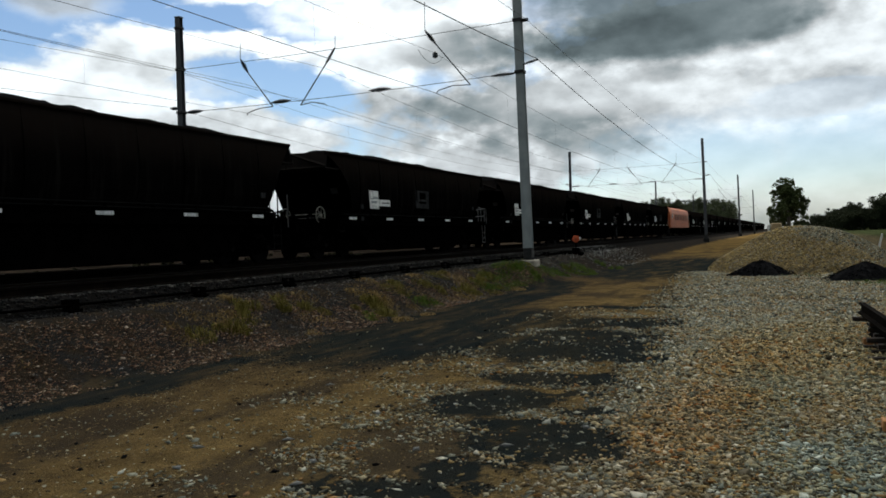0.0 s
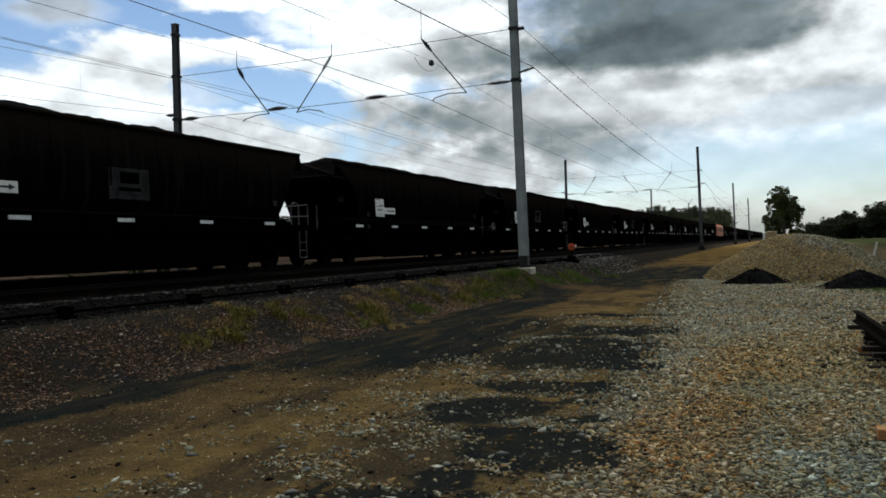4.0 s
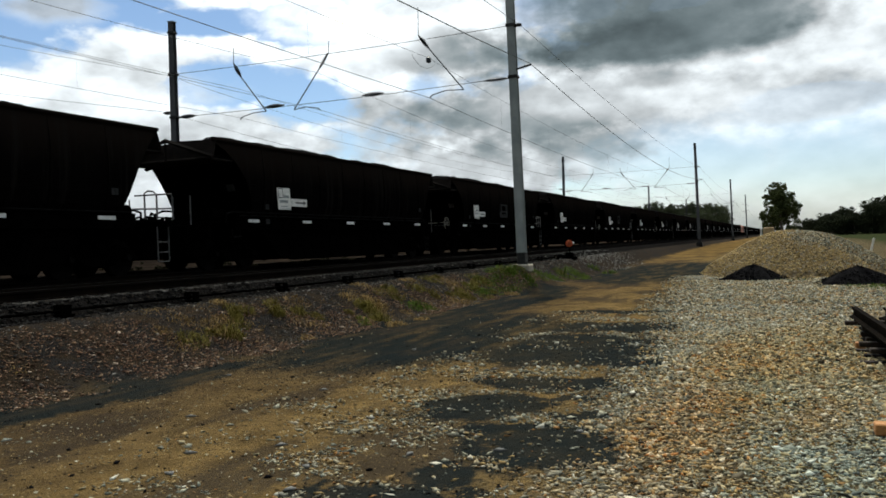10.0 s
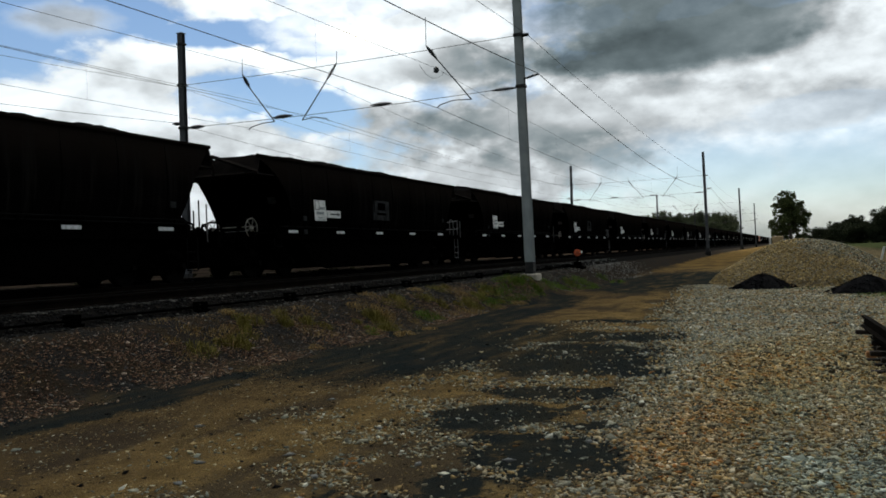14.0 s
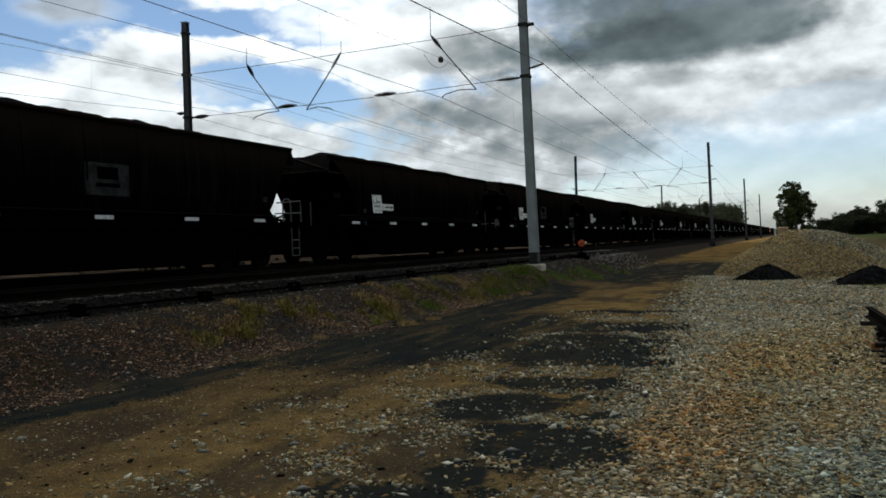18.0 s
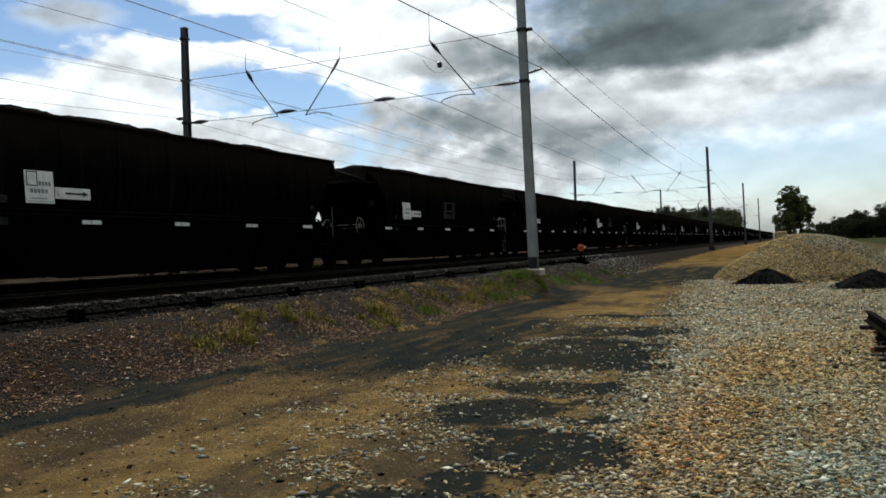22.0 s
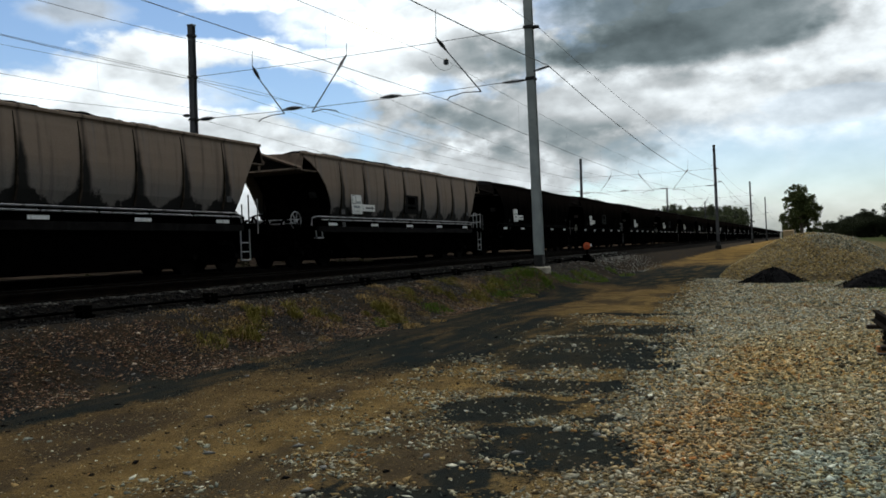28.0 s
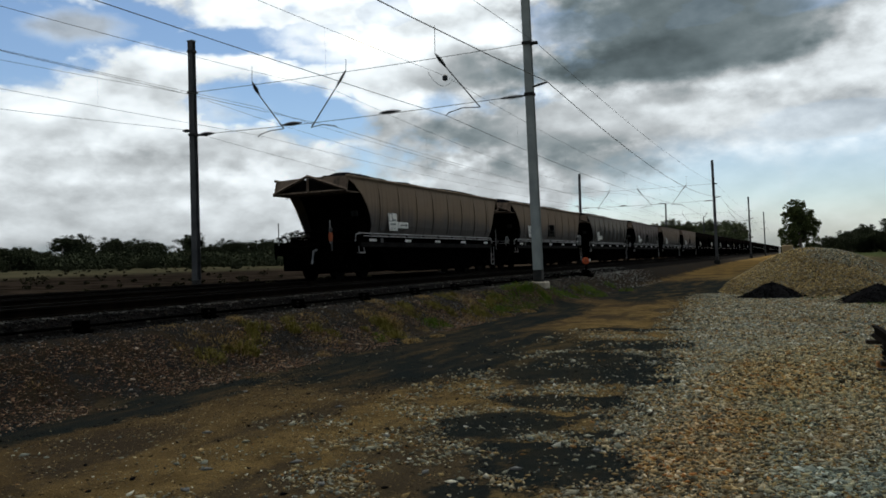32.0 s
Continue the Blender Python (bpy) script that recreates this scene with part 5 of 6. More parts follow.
p = scatter(1300, -9.0, -0.8, 3.2, 14.0, lambda x, y: view(x, y) * smooth01((x + 7.8) / 0.6))
stones("coal_crumbs", "black lumps of spilt coal on the road", "coal", p, rng.gamma(2.5, 0.008, len(p)) + 0.008, M_COAL, 0.4)
p = scatter(26000, -8.2, -0.8, 3.2, 15.0, lambda x, y: view(x, y) * smooth01((x + 7.8) / 0.6) * np.clip(1.7 - spills(x, y), 0, 0.7) * (spills(x, y) > 0.8))
stones("coal_grit", "black coal grit round the spills on the road", "coal", p, rng.gamma(2.0, 0.0052, len(p)) + 0.005, M_COAL, 0.4)
# the same gravel goes on beside and behind the camera
p = scatter(90000, -3.2, 6.5, -5.0, 24.0, lambda x, y: gravel_keep(x, y) * (1 - view(x, y) * (y > 3.4)) * smooth01((6.4 - x) / 0.8) * 0.55)
stones("gravel", "grey and tan crushed stone beside the road", "gravel", p, rng.gamma(3.2, 0.0115, len(p)) + 0.010, M_STONE)
p = scatter(60000, -3.0, 5.6, -5.5, 5.5, lambda x, y: gravel_keep(x, y) * (1 - view(x, y) * (y > 3.4)) * smooth01((5.6 - x) / 1.5) * smooth01((y + 5.5) / 1.5))
stones("gravel", "grey and tan crushed stone underfoot beside the road", "gravel", p, rng.gamma(3.0, 0.0100, len(p)) + 0.009, M_STONE)
# single larger stones that lie on the road
single = stones("loose_stone", "pale stone lying on the dirt road", "stone", np.array([[0.0, 0.0, 0.0]]), np.array([0.085]), M_PALE, 0.35)
del single["kind"]
tagged(single, group="loose stones on the road")
STONE_SPOTS = ((-3.62, 5.33), (-3.1, 4.85), (-4.2, 4.95), (-2.55, 5.35), (-3.95, 4.45), (-2.9, 4.35), (-3.4, 6.4), (-5.15, 6.1), (-2.35, 4.15), (-6.3, 8.2), (-4.6, 7.6), (-1.5, 6.25), (-1.95, 5.6), (-7.35, 9.4), (-5.0, 10.8), (-3.2, 9.2))
for i, (x, y) in enumerate(STONE_SPOTS):
    m = pose(x, y, float(ground_z(x, y)), 0, 0, i * 71 % 360)
    if i == 0:
        single.matrix_basis = m
    else:
        copy_thing(single, m)
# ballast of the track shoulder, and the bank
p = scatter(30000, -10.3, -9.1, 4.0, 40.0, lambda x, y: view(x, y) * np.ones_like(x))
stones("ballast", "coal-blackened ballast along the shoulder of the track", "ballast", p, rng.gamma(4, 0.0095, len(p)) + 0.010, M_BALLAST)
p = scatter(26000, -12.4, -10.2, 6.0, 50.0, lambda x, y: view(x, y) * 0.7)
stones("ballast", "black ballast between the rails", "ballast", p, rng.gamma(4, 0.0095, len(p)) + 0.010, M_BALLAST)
p = scatter(52000, -9.2, -7.25, 4.6, 34.0, lambda x, y: view(x, y) * (0.25 + 0.75 * smooth01((vnoise(x, y, 0.8, 1.0) - 0.40) / 0.2)) * (0.3 + 0.7 * smooth01((y - 8) / 4)))
stones("bank_stones", "dark and brown stones on the bank below the track", "stones", p, rng.gamma(3.0, 0.0070, len(p)) + 0.007, M_BANK)
p = scatter(4200, -10.4, -6.9, 34.0, 52.0, lambda x, y: np.clip(1.25 - np.hypot((x + 8.7) / 1.5, (y - 42) / 7.5), 0, 1))
stones("pale_stones", "pale grey stone dumped beside the points lever", "stones", p, rng.gamma(5, 0.008, len(p)) + 0.012, M_PALE)


# dead leaves and bark blown against the bank
def litter_keep(x, y):
    return view(x, y) * smooth01((vnoise(x, y, 0.75, 21.0) - 0.45 + 0.24 * smooth01((12 - y) / 5)) / 0.12) * smooth01((x + 8.85) / 0.35) * smooth01((-6.9 - x) / 0.4)


p = scatter(48000, -9.1, -6.9, 4.2, 24.0, litter_keep)
p[:, 2] += 0.012
stones("leaf_litter", "brown dead leaves and bark scattered on the bank", "leaf litter", p, rng.gamma(3.0, 0.0066, len(p)) + 0.006, M_LITTER, 0.3, 0.38)


# ---- stockpile and coal heaps ----
def heap_mesh(name, cx, cy, rx, ry, h, power, mat, rough, n=46, parent=None):
    us = np.linspace(0, 1.0, n // 2)
    an = np.linspace(0, 2 * math.pi, n * 2, endpoint=False)
    V, F = [], []
    for i, u in enumerate(us):
        for j, a in enumerate(an):
            k = 1 + 0.10 * math.sin(3 * a + cx) + 0.06 * math.sin(7 * a + cy)
            x, y = cx + rx * u * k * math.cos(a), cy + ry * u * k * math.sin(a)
            z = h * (1 - u) ** power * (1 - 0.18 * (1 - u)) + rough * (noise.fractal(Vector((x * 3, y * 3, cx)), 1, 2, 4)) * (1 - u * 0.6)
            V.append((x, y, float(ground_z(x, y)) - 0.05 * u + z))
    m_ = len(an)
    for i in range(len(us) - 1):
        for j in range(m_):
            F.append((i * m_ + j, i * m_ + (j + 1) % m_, (i + 1) * m_ + (j + 1) % m_, (i + 1) * m_ + j))
    return np_mesh(name, V, F, mat, parent, smooth=True)


PILE = (0.42, 34.6, 3.62, 6.4, 1.64)


def pile_height(x, y):
    cx, cy, rx, ry, h = PILE
    r = np.clip(np.hypot((x - cx) / rx, (y - cy) / ry), 0, 1)
    return h * (1 - r ** 1.6) * smooth01((1 - r) / 0.12)


def pile_surface(x, y):
    return ground_z(x, y) + pile_height(x, y) + 0.05 * np.sin(x * 2.3 + y) * np.minimum(pile_height(x, y), 1)


pile = thing("stockpile", "tan and grey stockpile of crushed stone beside the road", "stockpile")
px_, py_ = np.meshgrid(np.linspace(-4.0, 4.5, 60), np.linspace(27.6, 41.6, 60))
F = np.array([(j * 60 + i, j * 60 + i + 1, (j + 1) * 60 + i + 1, (j + 1) * 60 + i) for j in range(59) for i in range(59)])
np_mesh("core", np.stack([px_.ravel(), py_.ravel(), (pile_surface(px_, py_) - 0.06).ravel()], 1), F, worn("pile_core", (0.09, 0.07, 0.04), (0.17, 0.13, 0.07), 2, 0.95), pile, smooth=True)
n = 34000
x, y = rng.uniform(-3.8, 4.3, n), rng.uniform(27.9, 39.0, n)
k = (pile_height(x, y) > 0.03) & (y < 36.6)
x, y = x[k], y[k]
z = pile_surface(x, y) - 0.03
grey = smooth01((x - 0.8 + (z - 0.9) * 1.5 + (vnoise(x, y, 0.7, 2.0) - 0.5) * 3.0) / 0.9) > rng.uniform(0, 1, len(x))
for sel, mat, lab in ((~grey, M_PILE, "tan broken stone"), (grey, M_STONE, "grey broken stone")):
    o = stones("stone_cover", lab, "stone", np.stack([x[sel], y[sel], z[sel]], 1), rng.gamma(5, 0.0145, int(sel.sum())) + 0.016, mat)
    o.parent = pile
    o["category"] = ""
    del o["category"]
for cx, cy, rx, ry, h in ((-0.90, 28.5, 1.10, 0.9, 0.62), (1.90, 25.4, 1.15, 1.0, 0.62)):
    hp = thing("coal_heap", "small cone of black coal at the foot of the stockpile", "coal heap", "coal heaps")
    heap_mesh("cone", cx, cy, rx, ry, h, 1.0, M_COAL, 0.05, parent=hp)
    m_ = 900
    a, u = rng.uniform(0, 2 * math.pi, m_), np.sqrt(rng.uniform(0, 1.25, m_))
    x, y = cx + rx * u * np.cos(a), cy + ry * u * np.sin(a)
    z = ground_z(x, y) + h * np.clip(1 - u, 0, 1) * 0.84
    o = stones("coal_rubble", "", "", np.stack([x, y, z], 1), rng.gamma(3, 0.014, m_) + 0.01, M_COAL)
    o.parent = hp

# ---- stacked rails on timbers ----
stack = thing("rail_stack", "stack of old dark rails laid on timber bearers", "rail stack", m=pose(0, 0, 0))


def loose_rail(bm, x, z, y0, y1, skew=0.0):
    prof = [(-0.06, 0), (0.06, 0), (0.06, 0.012), (0.011, 0.03), (0.011, 0.10), (0.033, 0.112), (0.033, 0.14), (-0.033, 0.14), (-0.033, 0.112), (-0.011, 0.10), (-0.011, 0.03), (-0.06, 0.012)]
    return loft(bm, [[(x + a, y0, z + b) for a, b in prof], [(x + a + skew, y1, z + b) for a, b in prof]])


tiers = ((0.04, 5, 1.36), (0.185, 5, 1.32), (0.33, 3, 1.19))
for zt, count, x0 in tiers:
    for i in range(count):
        bm = loose_rail(bmesh.new(), x0 + (0.21 if count > 3 else 0.31) * i + rng.uniform(-0.03, 0.03), zt, 5.5 + rng.uniform(-0.4, 0.4), 12.25 + rng.uniform(-0.25, 0.1), -0.33 + rng.uniform(-0.03, 0.03))
        part("rail", bm, M_RAIL, stack, "rusty dark rail")
for zt in (0.0, 0.145, 0.29):
    for y in (10.2, 10.75, 11.25, 11.8):
        x0 = 0.80 + 0.24 * (11.8 - y) * 0.2 + rng.uniform(-0.14, 0.10)
        bm = boxes((x0, 2.3, y - 0.065, y + 0.065, zt - 0.02, zt + 0.025 + rng.uniform(0, 0.014)), bevel=0.008)
        part("bearer", bm, M_TIMBER, stack, "old timber bearer")
part("bearer", boxes((0.80, 1.05, 11.42, 11.56, 0.0, 0.085), bevel=0.008), M_FRESH, stack, "fresh-cut orange timber end")
off = thing("timber_offcut", "orange-brown timber offcut lying on the gravel", "timber")
part("block", boxes((0.57, 0.95, 6.60, 6.74, 0.01, 0.095), bevel=0.008), M_FRESH, off)

# ---- point rodding and the points lever ----
rod = thing("point_rodding", "long black point rod carried on low stools beside the track", "point rodding")
part("rod", bars([[(-9.42, -6, 0.80), (-9.42, 15, 0.78), (-9.40, 37.0, 0.77)]], 0.021, 6), M_UNDER, rod)
part("rod", bars([[(-9.34, -6, 0.795), (-9.34, 36.5, 0.795)]], 0.013, 6), M_UNDER, rod)
for i in range(13):
    y = 3.1 + i * 2.73
    g = float(ground_z(-9.4, y))
    bm = boxes((-9.52, -9.26, y - 0.10, y + 0.10, g - 0.08, g + 0.05), (-9.50, -9.46, y - 0.06, y + 0.06, g + 0.05, 0.87), (-9.32, -9.28, y - 0.06, y + 0.06, g + 0.05, 0.87), (-9.50, -9.28, y - 0.05, y + 0.05, 0.84, 0.87))
    part("stool", bm, M_UNDER, rod, "black rod stool")
lev = thing("points_lever", "points lever with a round orange target and black base", "points lever", m=pose(-8.97, 36.6, float(ground_z(-8.97, 36.6))))
part("base", boxes((-0.32, 0.30, -0.25, 0.25, -0.05, 0.10), (-0.16, 0.16, -0.14, 0.14, 0.10, 0.30), bevel=0.02), M_UNDER, lev)
part("post", bars([[(0, 0, 0.25), (0, 0, 0.52)]], 0.04), M_UNDER, lev)
bm = disc(bmesh.new(), (0, -0.02, 0.70), (0.25, -1, 0), ((0, 0.15), (0.012, 0.16), (0.03, 0.16), (0.04, 0.15)), 28)
part("target", bm, M_ORANGE, lev, "round faded orange target")
part("target_rim", disc(bmesh.new(), (0.16, 0.02, 0.72), (1, -0.5, 0), ((0, 0.045), (0.02, 0.06), (0.04, 0.045)), 20), M_WHITE, lev, "pale edge of the second target")
part("target_boss", disc(bmesh.new(), (0.008, -0.06, 0.70), (0.25, -1, 0), ((0, 0.07), (0.02, 0.06)), 14), M_LAMPRED, lev)
part("lever_arm", bars([[(0, 0, 0.12), (-0.55, 0.1, 0.16), (-0.95, 0.15, 0.13)]], 0.03), M_UNDER, lev)

# far marks behind the stockpile
blk = thing("stone_block", "square tan sandstone block behind the stockpile", "block", m=pose(-0.88, 62, float(ground_z(-0.88, 62))))
part("block", boxes((-0.36, 0.36, -0.4, 0.4, -0.1, 1.72), bevel=0.05), worn("sandstone", (0.34, 0.24, 0.12), (0.44, 0.33, 0.19), 3, 0.9), blk)
for x, y, h, lean in ((-1.36, 61, 1.62, 0), (4.55, 52, 0.95, 14), (6.4, 60, 0.9, 3), (8.2, 75, 0.8, 0)):
    g = float(ground_z(x, y))
    o = thing("marker_post", "short white-painted marker post in the grass", "post", "marker posts", m=pose(x, y, g, 0, lean, 0))
    part("shaft", boxes((-0.05, 0.05, -0.05, 0.05, -0.2, h), bevel=0.01), M_WHITE, o)


# ---- grass ----
def blades(name, label, spots, mat, kind="stuff", lie=0.0):
    """Bent blades of grass. spots: x, y, spread, height, count."""
    V, F = [], []
    b = 0
    for cx, cy, sp, h, n in spots:
        a = rng.uniform(0, 2 * math.pi, n)
        r = sp * np.sqrt(rng.uniform(0, 1, n))
        x, y = cx + r * np.cos(a), cy + r * np.sin(a) * 1.3
        z = ground_z(x, y)
        hh = h * rng.uniform(0.35, 1.1, n) * (1 - 0.5 * r / (sp + 1e-6))
        w = rng.uniform(0.003, 0.0065, n)
        di = rng.uniform(0, 2 * math.pi, n)
        ln = rng.uniform(0.3, 1.3, n) + lie
        dx, dy = np.cos(di), np.sin(di)
        for i in range(n):
            p0 = np.array((x[i], y[i], z[i] - 0.01))
            s_ = np.array((-dy[i], dx[i], 0)) * w[i]
            p1 = p0 + np.array((dx[i] * ln[i] * 0.35, dy[i] * ln[i] * 0.35, 0.62 * (1 - 0.6 * lie))) * hh[i]
            p2 = p0 + np.array((dx[i] * ln[i], dy[i] * ln[i], max(0.15, 1.0 - 0.35 * ln[i] - 0.4 * lie))) * hh[i]
            V += [p0 - s_, p0 + s_, p1 + s_ * 0.8, p1 - s_ * 0.8, p2]
            F += [(b, b + 1, b + 2), (b, b + 2, b + 3), (b + 3, b + 2, b + 4)]
            b += 5
    return tagged(np_mesh(name, np.array(V), np.array(F), mat), label, "grass", kind=kind)


def many(n, x0, x1, y0, y1, sp, h, c):
    return [(rng.uniform(x0, x1), rng.uniform(y0, y1), rng.uniform(*sp), rng.uniform(*h), int(rng.uniform(*c))) for _ in range(n)]


TUFTS = ((-8.55, 11.0), (-7.95, 10.2), (-8.3, 12.6), (-8.0, 14.4), (-7.75, 15.0), (-8.35, 16.6), (-8.1, 18.4), (-7.8, 19.6), (-8.4, 20.6), (-7.9, 21.6))
near_tufts = lambda n, sp, h, c, r=0.45: [(x + rng.normal(0, r * 0.7), y + rng.normal(0, r), rng.uniform(*sp), rng.uniform(*h), int(rng.uniform(*c))) for x, y in TUFTS for _ in range(n)]
blades("dry_grass", "straw-coloured dry grass on the bank", near_tufts(5, (0.15, 0.36), (0.08, 0.20), (110, 190), 0.6) + many(16, -8.9, -7.4, 6.0, 24, (0.10, 0.3), (0.06, 0.14), (20, 60)), M_STRAW, lie=0.25)
blades("dead_stalks", "flattened dead stalks on the bank", many(60, -8.9, -7.4, 4.8, 14, (0.15, 0.4), (0.08, 0.18), (14, 34)), M_LITTER, lie=0.7)
blades("yellow_grass", "yellow-green grass tufts on the bank", near_tufts(4, (0.10, 0.26), (0.12, 0.30), (120, 220), 0.4) + many(10, -8.4, -7.5, 20, 34, (0.15, 0.4), (0.18, 0.4), (90, 150)), M_MIXED)
blades("green_grass", "green weeds round the mast footing", many(15, -8.4, -7.1, 21.0, 24.6, (0.15, 0.4), (0.08, 0.24), (90, 170)) + many(12, -7.9, -6.95, 22.2, 24.5, (0.15, 0.3), (0.10, 0.26), (120, 200)) + many(4, -8.0, -7.0, 24.6, 26.5, (0.2, 0.4), (0.12, 0.3), (90, 140)) + many(11, -8.4, -7.0, 27, 37, (0.25, 0.5), (0.2, 0.45), (110, 180)) + many(7, -8.0, -7.4, 13.5, 18, (0.1, 0.25), (0.12, 0.24), (70, 120)), M_GRASS)
blades("green_grass", "green grass at the foot of the coal heaps", many(16, 1.5, 3.8, 23.0, 24.9, (0.2, 0.5), (0.08, 0.2), (60, 100)) + many(8, -0.3, 1.0, 26.6, 28.2, (0.15, 0.35), (0.05, 0.14), (30, 60)), M_GRASS)


# ---- trees ----
def tree_parts(root, seed, height, spread, clumps, leaves, leaf, mat, bare=0.35, limbs=6):
    """Tapered leaning trunk, forking limbs, and a ragged crown of small leaves in loose clumps."""
    r = np.random.default_rng(seed)
    bm = bmesh.new()
    top = Vector((r.uniform(-0.06, 0.06) * height, r.uniform(-0.06, 0.06) * height, height * 0.72))
    trunk = [Vector((0, 0, -0.15)), Vector((top.x * 0.25 + r.uniform(-0.1, 0.1), top.y * 0.25, height * 0.25)), Vector((top.x * 0.6, top.y * 0.6 + r.uniform(-0.15, 0.15), height * 0.5)), top]
    w = height * 0.022
    tube(bm, trunk, [w * 1.5, w * 1.05, w * 0.75, w * 0.3], 7)
    part("trunk", bm, M_BARK, root, "pale gum trunk")
    ends = [top]
    bm = bmesh.new()
    for i in range(limbs):
        f = bare + (0.95 - bare) * i / limbs
        j = min(int(f * 3), 2)
        p0 = trunk[j].lerp(trunk[j + 1], f * 3 - j)
        a = r.uniform(0, 2 * math.pi)
        ln = spread * r.uniform(0.55, 1.0) * (1.1 - 0.4 * f)
        p2 = p0 + Vector((math.cos(a) * ln, math.sin(a) * ln, height * r.uniform(0.10, 0.28)))
        p1 = p0.lerp(p2, 0.5) + Vector((0, 0, -0.04 * height))
        tube(bm, [p0, p1, p2], [w * 0.5, w * 0.32, w * 0.14], 5)
        ends += [p2, p1.lerp(p2, 0.5)]
    part("branchwork", bm, M_BARK, root)
    n = clumps
    idx = r.integers(0, len(ends), n)
    c = np.array([ends[i][:] for i in idx]) + np.clip(r.normal(0, 1, (n, 3)), -1.5, 1.5) * np.array([spread * 0.26, spread * 0.26, height * 0.075])
    c[:, 2] = np.maximum(c[:, 2], height * bare * 0.8)
    cr = r.uniform(0.35, 1.0, n) * spread * 0.20
    m_ = n * leaves
    base = np.repeat(c, leaves, 0) + np.clip(r.normal(0, 1, (m_, 3)), -1.7, 1.7) * np.repeat(cr, leaves)[:, None] * np.array([0.55, 0.55, 0.42])
    d1 = r.normal(0, 1, (m_, 3)) + np.array([0, 0, -0.5])
    d1 /= np.linalg.norm(d1, axis=1)[:, None]
    d2 = np.cross(d1, r.normal(0, 1, (m_, 3)))
    d2 /= np.linalg.norm(d2, axis=1)[:, None]
    s = leaf * r.uniform(0.6, 1.4, m_)[:, None]
    V = np.stack([base - d2 * s * 0.30, base + d1 * s * 0.5 + d2 * s * 0.05, base + d2 * s * 0.30, base - d1 * s * 0.6], 1).reshape(-1, 3)
    F_ = np.arange(m_ * 4).reshape(-1, 4)
    o = np_mesh("crown", V, F_, mat, root)
    o["label"] = "ragged crown of narrow leaves"
    return root


gum = thing("gum_tree", "lone bushy gum tree beyond the stockpile", "tree", m=pose(0.0, 104, float(ground_z(0.0, 104))))
tree_parts(gum, 3, 7.1, 2.0, 430, 74, 0.17, M_LEAF, 0.03, 20)
wood = [("gum_tree", "tall thin gum tree behind the railway line", 21, 13.0, 4.4, 150, 46, 0.36, M_LEAFPALE, 0.36), ("gum_tree", "spreading gum tree behind the railway line", 22, 11.5, 5.4, 170, 46, 0.36, M_LEAFPALE, 0.24),
        ("gum_tree", "broad dark tree at the edge of the field", 23, 7.0, 4.2, 200, 120, 0.20, M_LEAFDARK, 0.06), ("gum_tree", "low bushy tree at the edge of the field", 24, 5.2, 3.8, 190, 120, 0.19, M_LEAFDARK, 0.03)]
kinds = []
for name, lab, seed, h, sp, c, lv, lf, mt, bare in wood:
    o = thing(name, lab, "tree", "trees of the far woods", m=pose(-400, -300 - seed * 10, float(ground_z(-400, -300))))
    tree_parts(o, seed, h, sp, c, lv, lf, mt, bare, 7)
    kinds.append(o)


def plant(kind, x, y, scale, turn, sink=0.0):
    return copy_thing(kinds[kind], pose(x, y, float(ground_z(x, y)) - 0.1 - sink, 0, 0, turn) @ Matrix.Scale(scale, 4))


r = np.random.default_rng(5)
# across the field on the far side of the line
for i in range(84):
    az_ = radians(-55 + 38 * i / 83 + r.uniform(-0.3, 0.3))
    dist = r.uniform(176, 210) + (12 if i % 3 == 0 else 0)
    plant(2 + i % 2, math.sin(az_) * dist, math.cos(az_) * dist, r.uniform(0.62, 1.30) * (0.8 if i % 4 == 1 else 1.0), r.uniform(0, 360), 0.6)
# low scrub that closes the foot of the woods
def scrub(name, n, mat, label, spot, leaf):
    """Leaves of a low thicket; spot gives the plan and the height of each bush."""
    x, y, h = spot(n)
    m_ = 46
    c = np.stack([x, y, ground_z(x, y)], 1)
    base = np.repeat(c, m_, 0) + r.normal(0, 1, (n * m_, 3)) * np.repeat(h, m_)[:, None] * np.array([0.5, 0.5, 0.0])
    base[:, 2] += np.repeat(h, m_) * r.uniform(0, 1, n * m_) ** 0.7
    d1 = r.normal(0, 1, (n * m_, 3))
    d1 /= np.linalg.norm(d1, axis=1)[:, None]
    d2 = np.cross(d1, r.normal(0, 1, (n * m_, 3)))
    d2 /= np.linalg.norm(d2, axis=1)[:, None]
    s = leaf * r.uniform(0.6, 1.5, n * m_)[:, None]
    V = np.stack([base - d2 * s * 0.4, base + d1 * s * 0.6, base + d2 * s * 0.4, base - d1 * s * 0.6], 1).reshape(-1, 3)
    return tagged(np_mesh(name, V, np.arange(n * m_ * 4).reshape(-1, 4), mat), label, "scrub", kind="stuff")


def wood_edge(n):
    a, d = np.radians(r.uniform(-56, -16.5, n)), r.uniform(172, 205, n)
    return np.sin(a) * d, np.cos(a) * d, r.uniform(1.6, 3.6, n)


scrub("undergrowth", 1500, M_LEAFDARK, "dark scrub under the trees across the field", wood_edge, 0.34)
def tussocks(n):
    a, d = np.radians(r.uniform(-57, -16, n)), 26 + 150 * r.uniform(0, 1, n) ** 1.4
    return np.sin(a) * d - 8, np.cos(a) * d, r.uniform(0.08, 0.22, n) + 0.4 * (r.uniform(0, 1, n) > 0.95)


scrub("tussock_grass", 260, M_FIELD, "dull green and brown tussocks in the field", tussocks, 0.16)
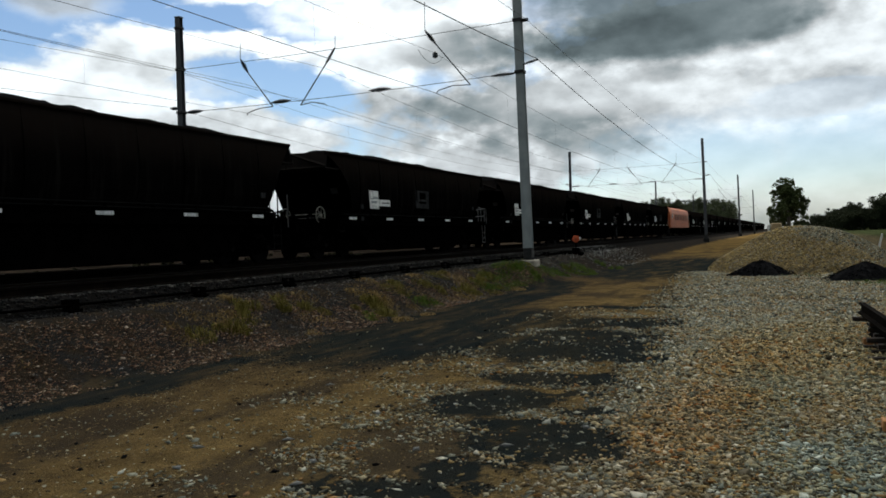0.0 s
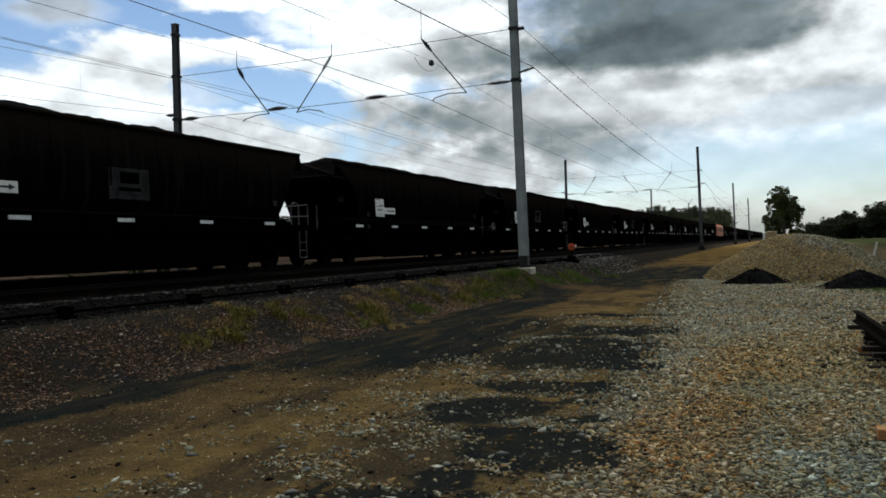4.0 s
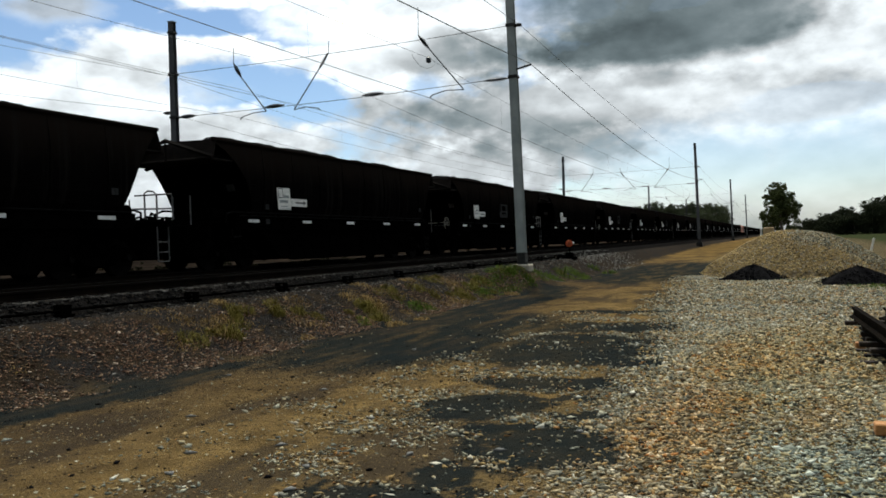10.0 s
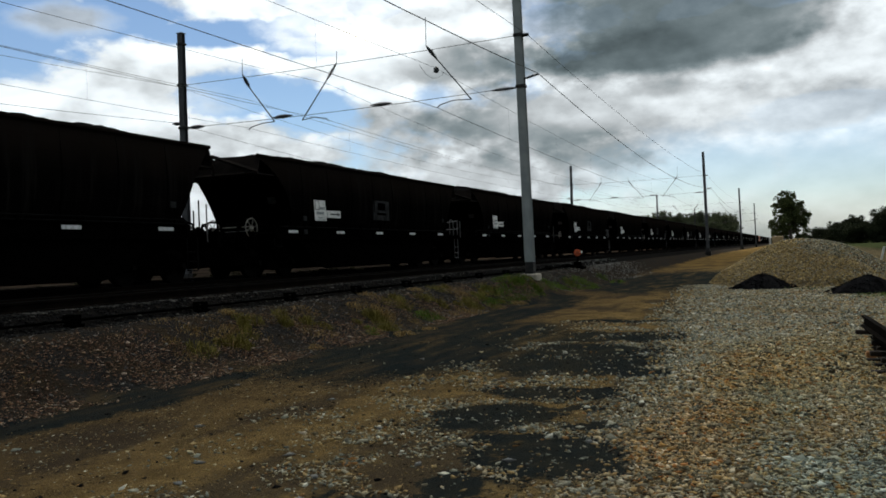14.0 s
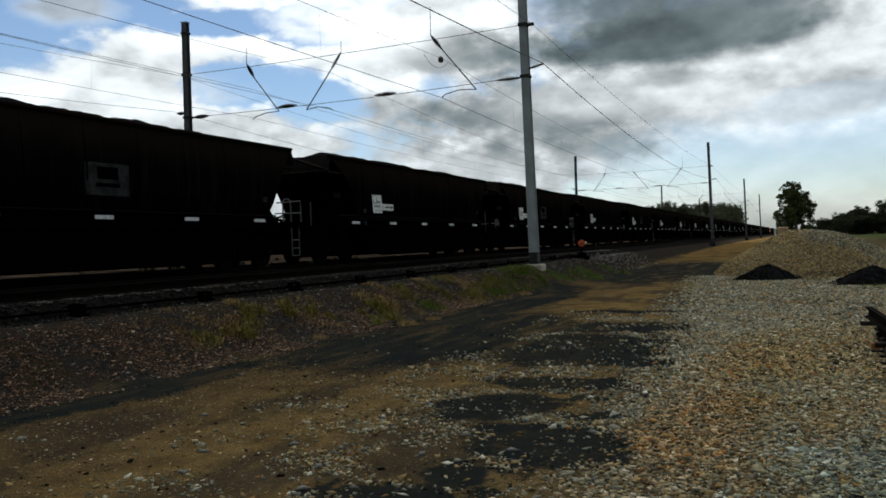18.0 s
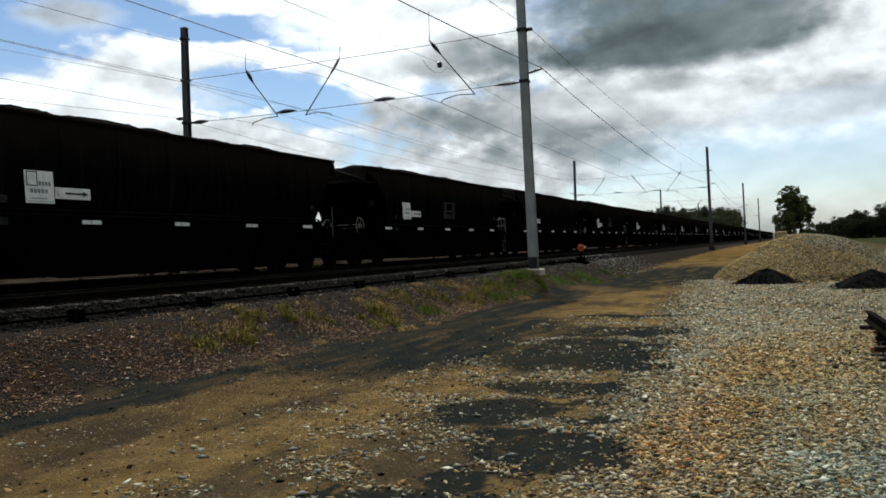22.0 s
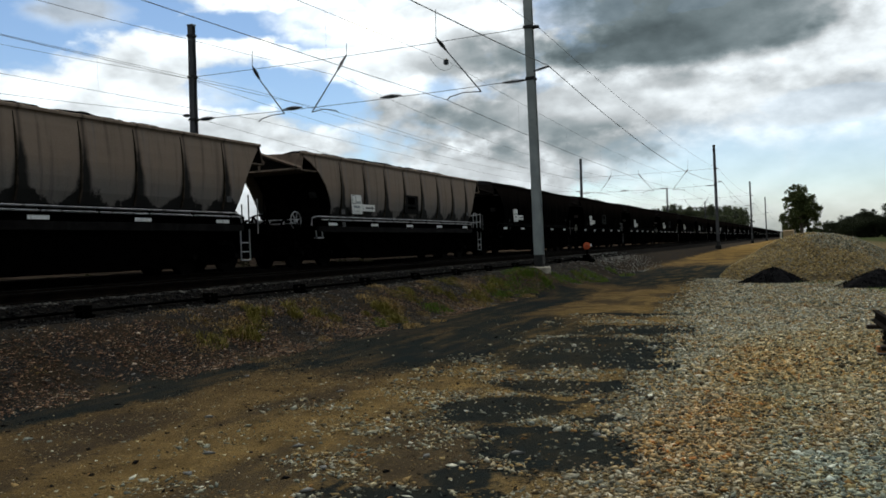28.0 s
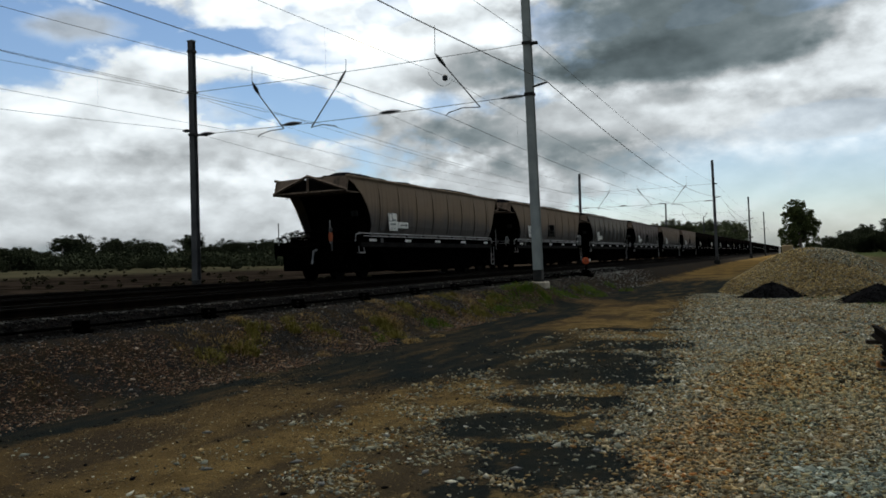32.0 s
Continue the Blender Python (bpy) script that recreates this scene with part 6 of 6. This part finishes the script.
# behind the train, down the line
for i in range(46):
    a, dist = radians(-11.9 + 8.0 * i / 45 + r.uniform(-0.15, 0.15)), r.uniform(290, 325)
    plant(i % 2, math.sin(a) * dist, math.cos(a) * dist, r.uniform(0.86, 1.12) * (0.9 if i < 14 else 1.0), r.uniform(0, 360))
for i in range(44):
    a, dist = radians(-12.5 + 8.4 * i / 43), r.uniform(300, 330)
    plant(2 + i % 2, math.sin(a) * dist, math.cos(a) * dist, r.uniform(1.05, 1.4), r.uniform(0, 360))
plant(0, -23.0, 380, 1.2, 40)
# on the right: low at first, taller towards the paddock
for i in range(44):
    u = i / 43
    x, y = 4 + 54 * u + r.uniform(-1, 1), 262 - 30 * u + r.uniform(-14, 14)
    plant(2 + i % 2, x, y, (0.50 + 1.0 * min(u / 0.42, 1)) * r.uniform(0.85, 1.1), r.uniform(0, 360))
# shrubs in the field
for x, y, s in ((-118, 92, 0.3), (-108, 96, 0.26), (-100, 100, 0.22), (-96, 112, 0.28), (-84, 108, 0.24), (-126, 84, 0.34), (-112, 118, 0.5)):
    plant(3, x, y, s, x * 7)


# ---- clouds that drift across the sun ----
def cloud(x0, x1, y0, y1, z, seed, thick=lambda x: 1.0):
    """A ragged bank of cloud: overlapping flattened puffs, built round its own middle."""
    r = np.random.default_rng(seed)
    V, F = [], []
    n = 0
    cx, cy = (x0 + x1) / 2, (y0 + y1) / 2
    for gx_ in np.arange(x0, x1, 8.0):
        for gy_ in np.arange(y0, y1, 8.0):
            if r.uniform() > thick(gx_):
                continue
            c = np.array([gx_ + r.uniform(-3, 3) - cx, gy_ + r.uniform(-3, 3) - cy, r.uniform(-4, 4)])
            k = r.uniform(7, 10.5)
            V.append(ICO_V * (1 + r.uniform(-0.15, 0.15, (12, 1))) * k * np.array([1, 1, 0.5]) + c)
            F.append(ICO_F + n)
            n += 12
    o = np_mesh("cloud", np.concatenate(V), np.concatenate(F), M_CLOUD, smooth=True)
    tagged(o, "grey cloud bank drifting across the sun", "cloud", "drifting clouds")
    o.matrix_basis = pose(cx, cy, z)
    return o, cx, cy, z


M_CLOUD = worn("cloud", (0.80, 0.80, 0.80), (0.85, 0.85, 0.86), 0.02, 0.95, spec=0.0)
CLOUD_Z, WIND = 260.0, 12.0
CLOUD_GONE, CLOUD_BACK = 4.9, 10.0     # seconds at which the shade leaves the road and comes back
lee = CLOUD_Z / math.tan(radians(SUN_EL))
ox, oy = math.sin(radians(SUN_AZ)) * lee, math.cos(radians(SUN_AZ)) * lee
edge_a, edge_b = -4 + ox - WIND * CLOUD_GONE, -4 + ox - WIND * CLOUD_BACK


def ragged(x):
    """The second bank is thin at its edge and in its middle, where the sun comes through for a while."""
    clear = float(np.interp(CLOUD_BACK + (edge_b - x) / WIND, (10.0, 11.0, 11.5, 12.0, 12.7, 13.3, 14.0, 19.2, 20, 21, 22, 23, 24, 25.2, 26.3, 27.3, 29, 30, 30.3, 30.7), (0.97, 0.88, 0.68, 0.42, 0.28, 0.18, 0.05, 0.02, 0.24, 0.36, 0.46, 0.70, 0.93, 0.93, 0.55, 0.28, 0.26, 0.26, 0.10, 0.02)))
    return min(1.0, -math.log(clear) / 3.4)


drifting = [cloud(edge_a, edge_a + 110, oy - 45, oy + 105, CLOUD_Z, 1), cloud(edge_b - 330, edge_b, oy - 45, oy + 105, CLOUD_Z, 2, ragged)]


# ---- what moves ----
def motions():
    for ob, y in train:
        walk(ob, [(t, pose(TRACK_X, y + s, RAIL + 0.004)) for t, s in TRAVEL])

    for ob, x, y, z in drifting:
        walk(ob, [(t, pose(x + WIND * t, y, z)) for t in (0, 16, 32)])


motions()
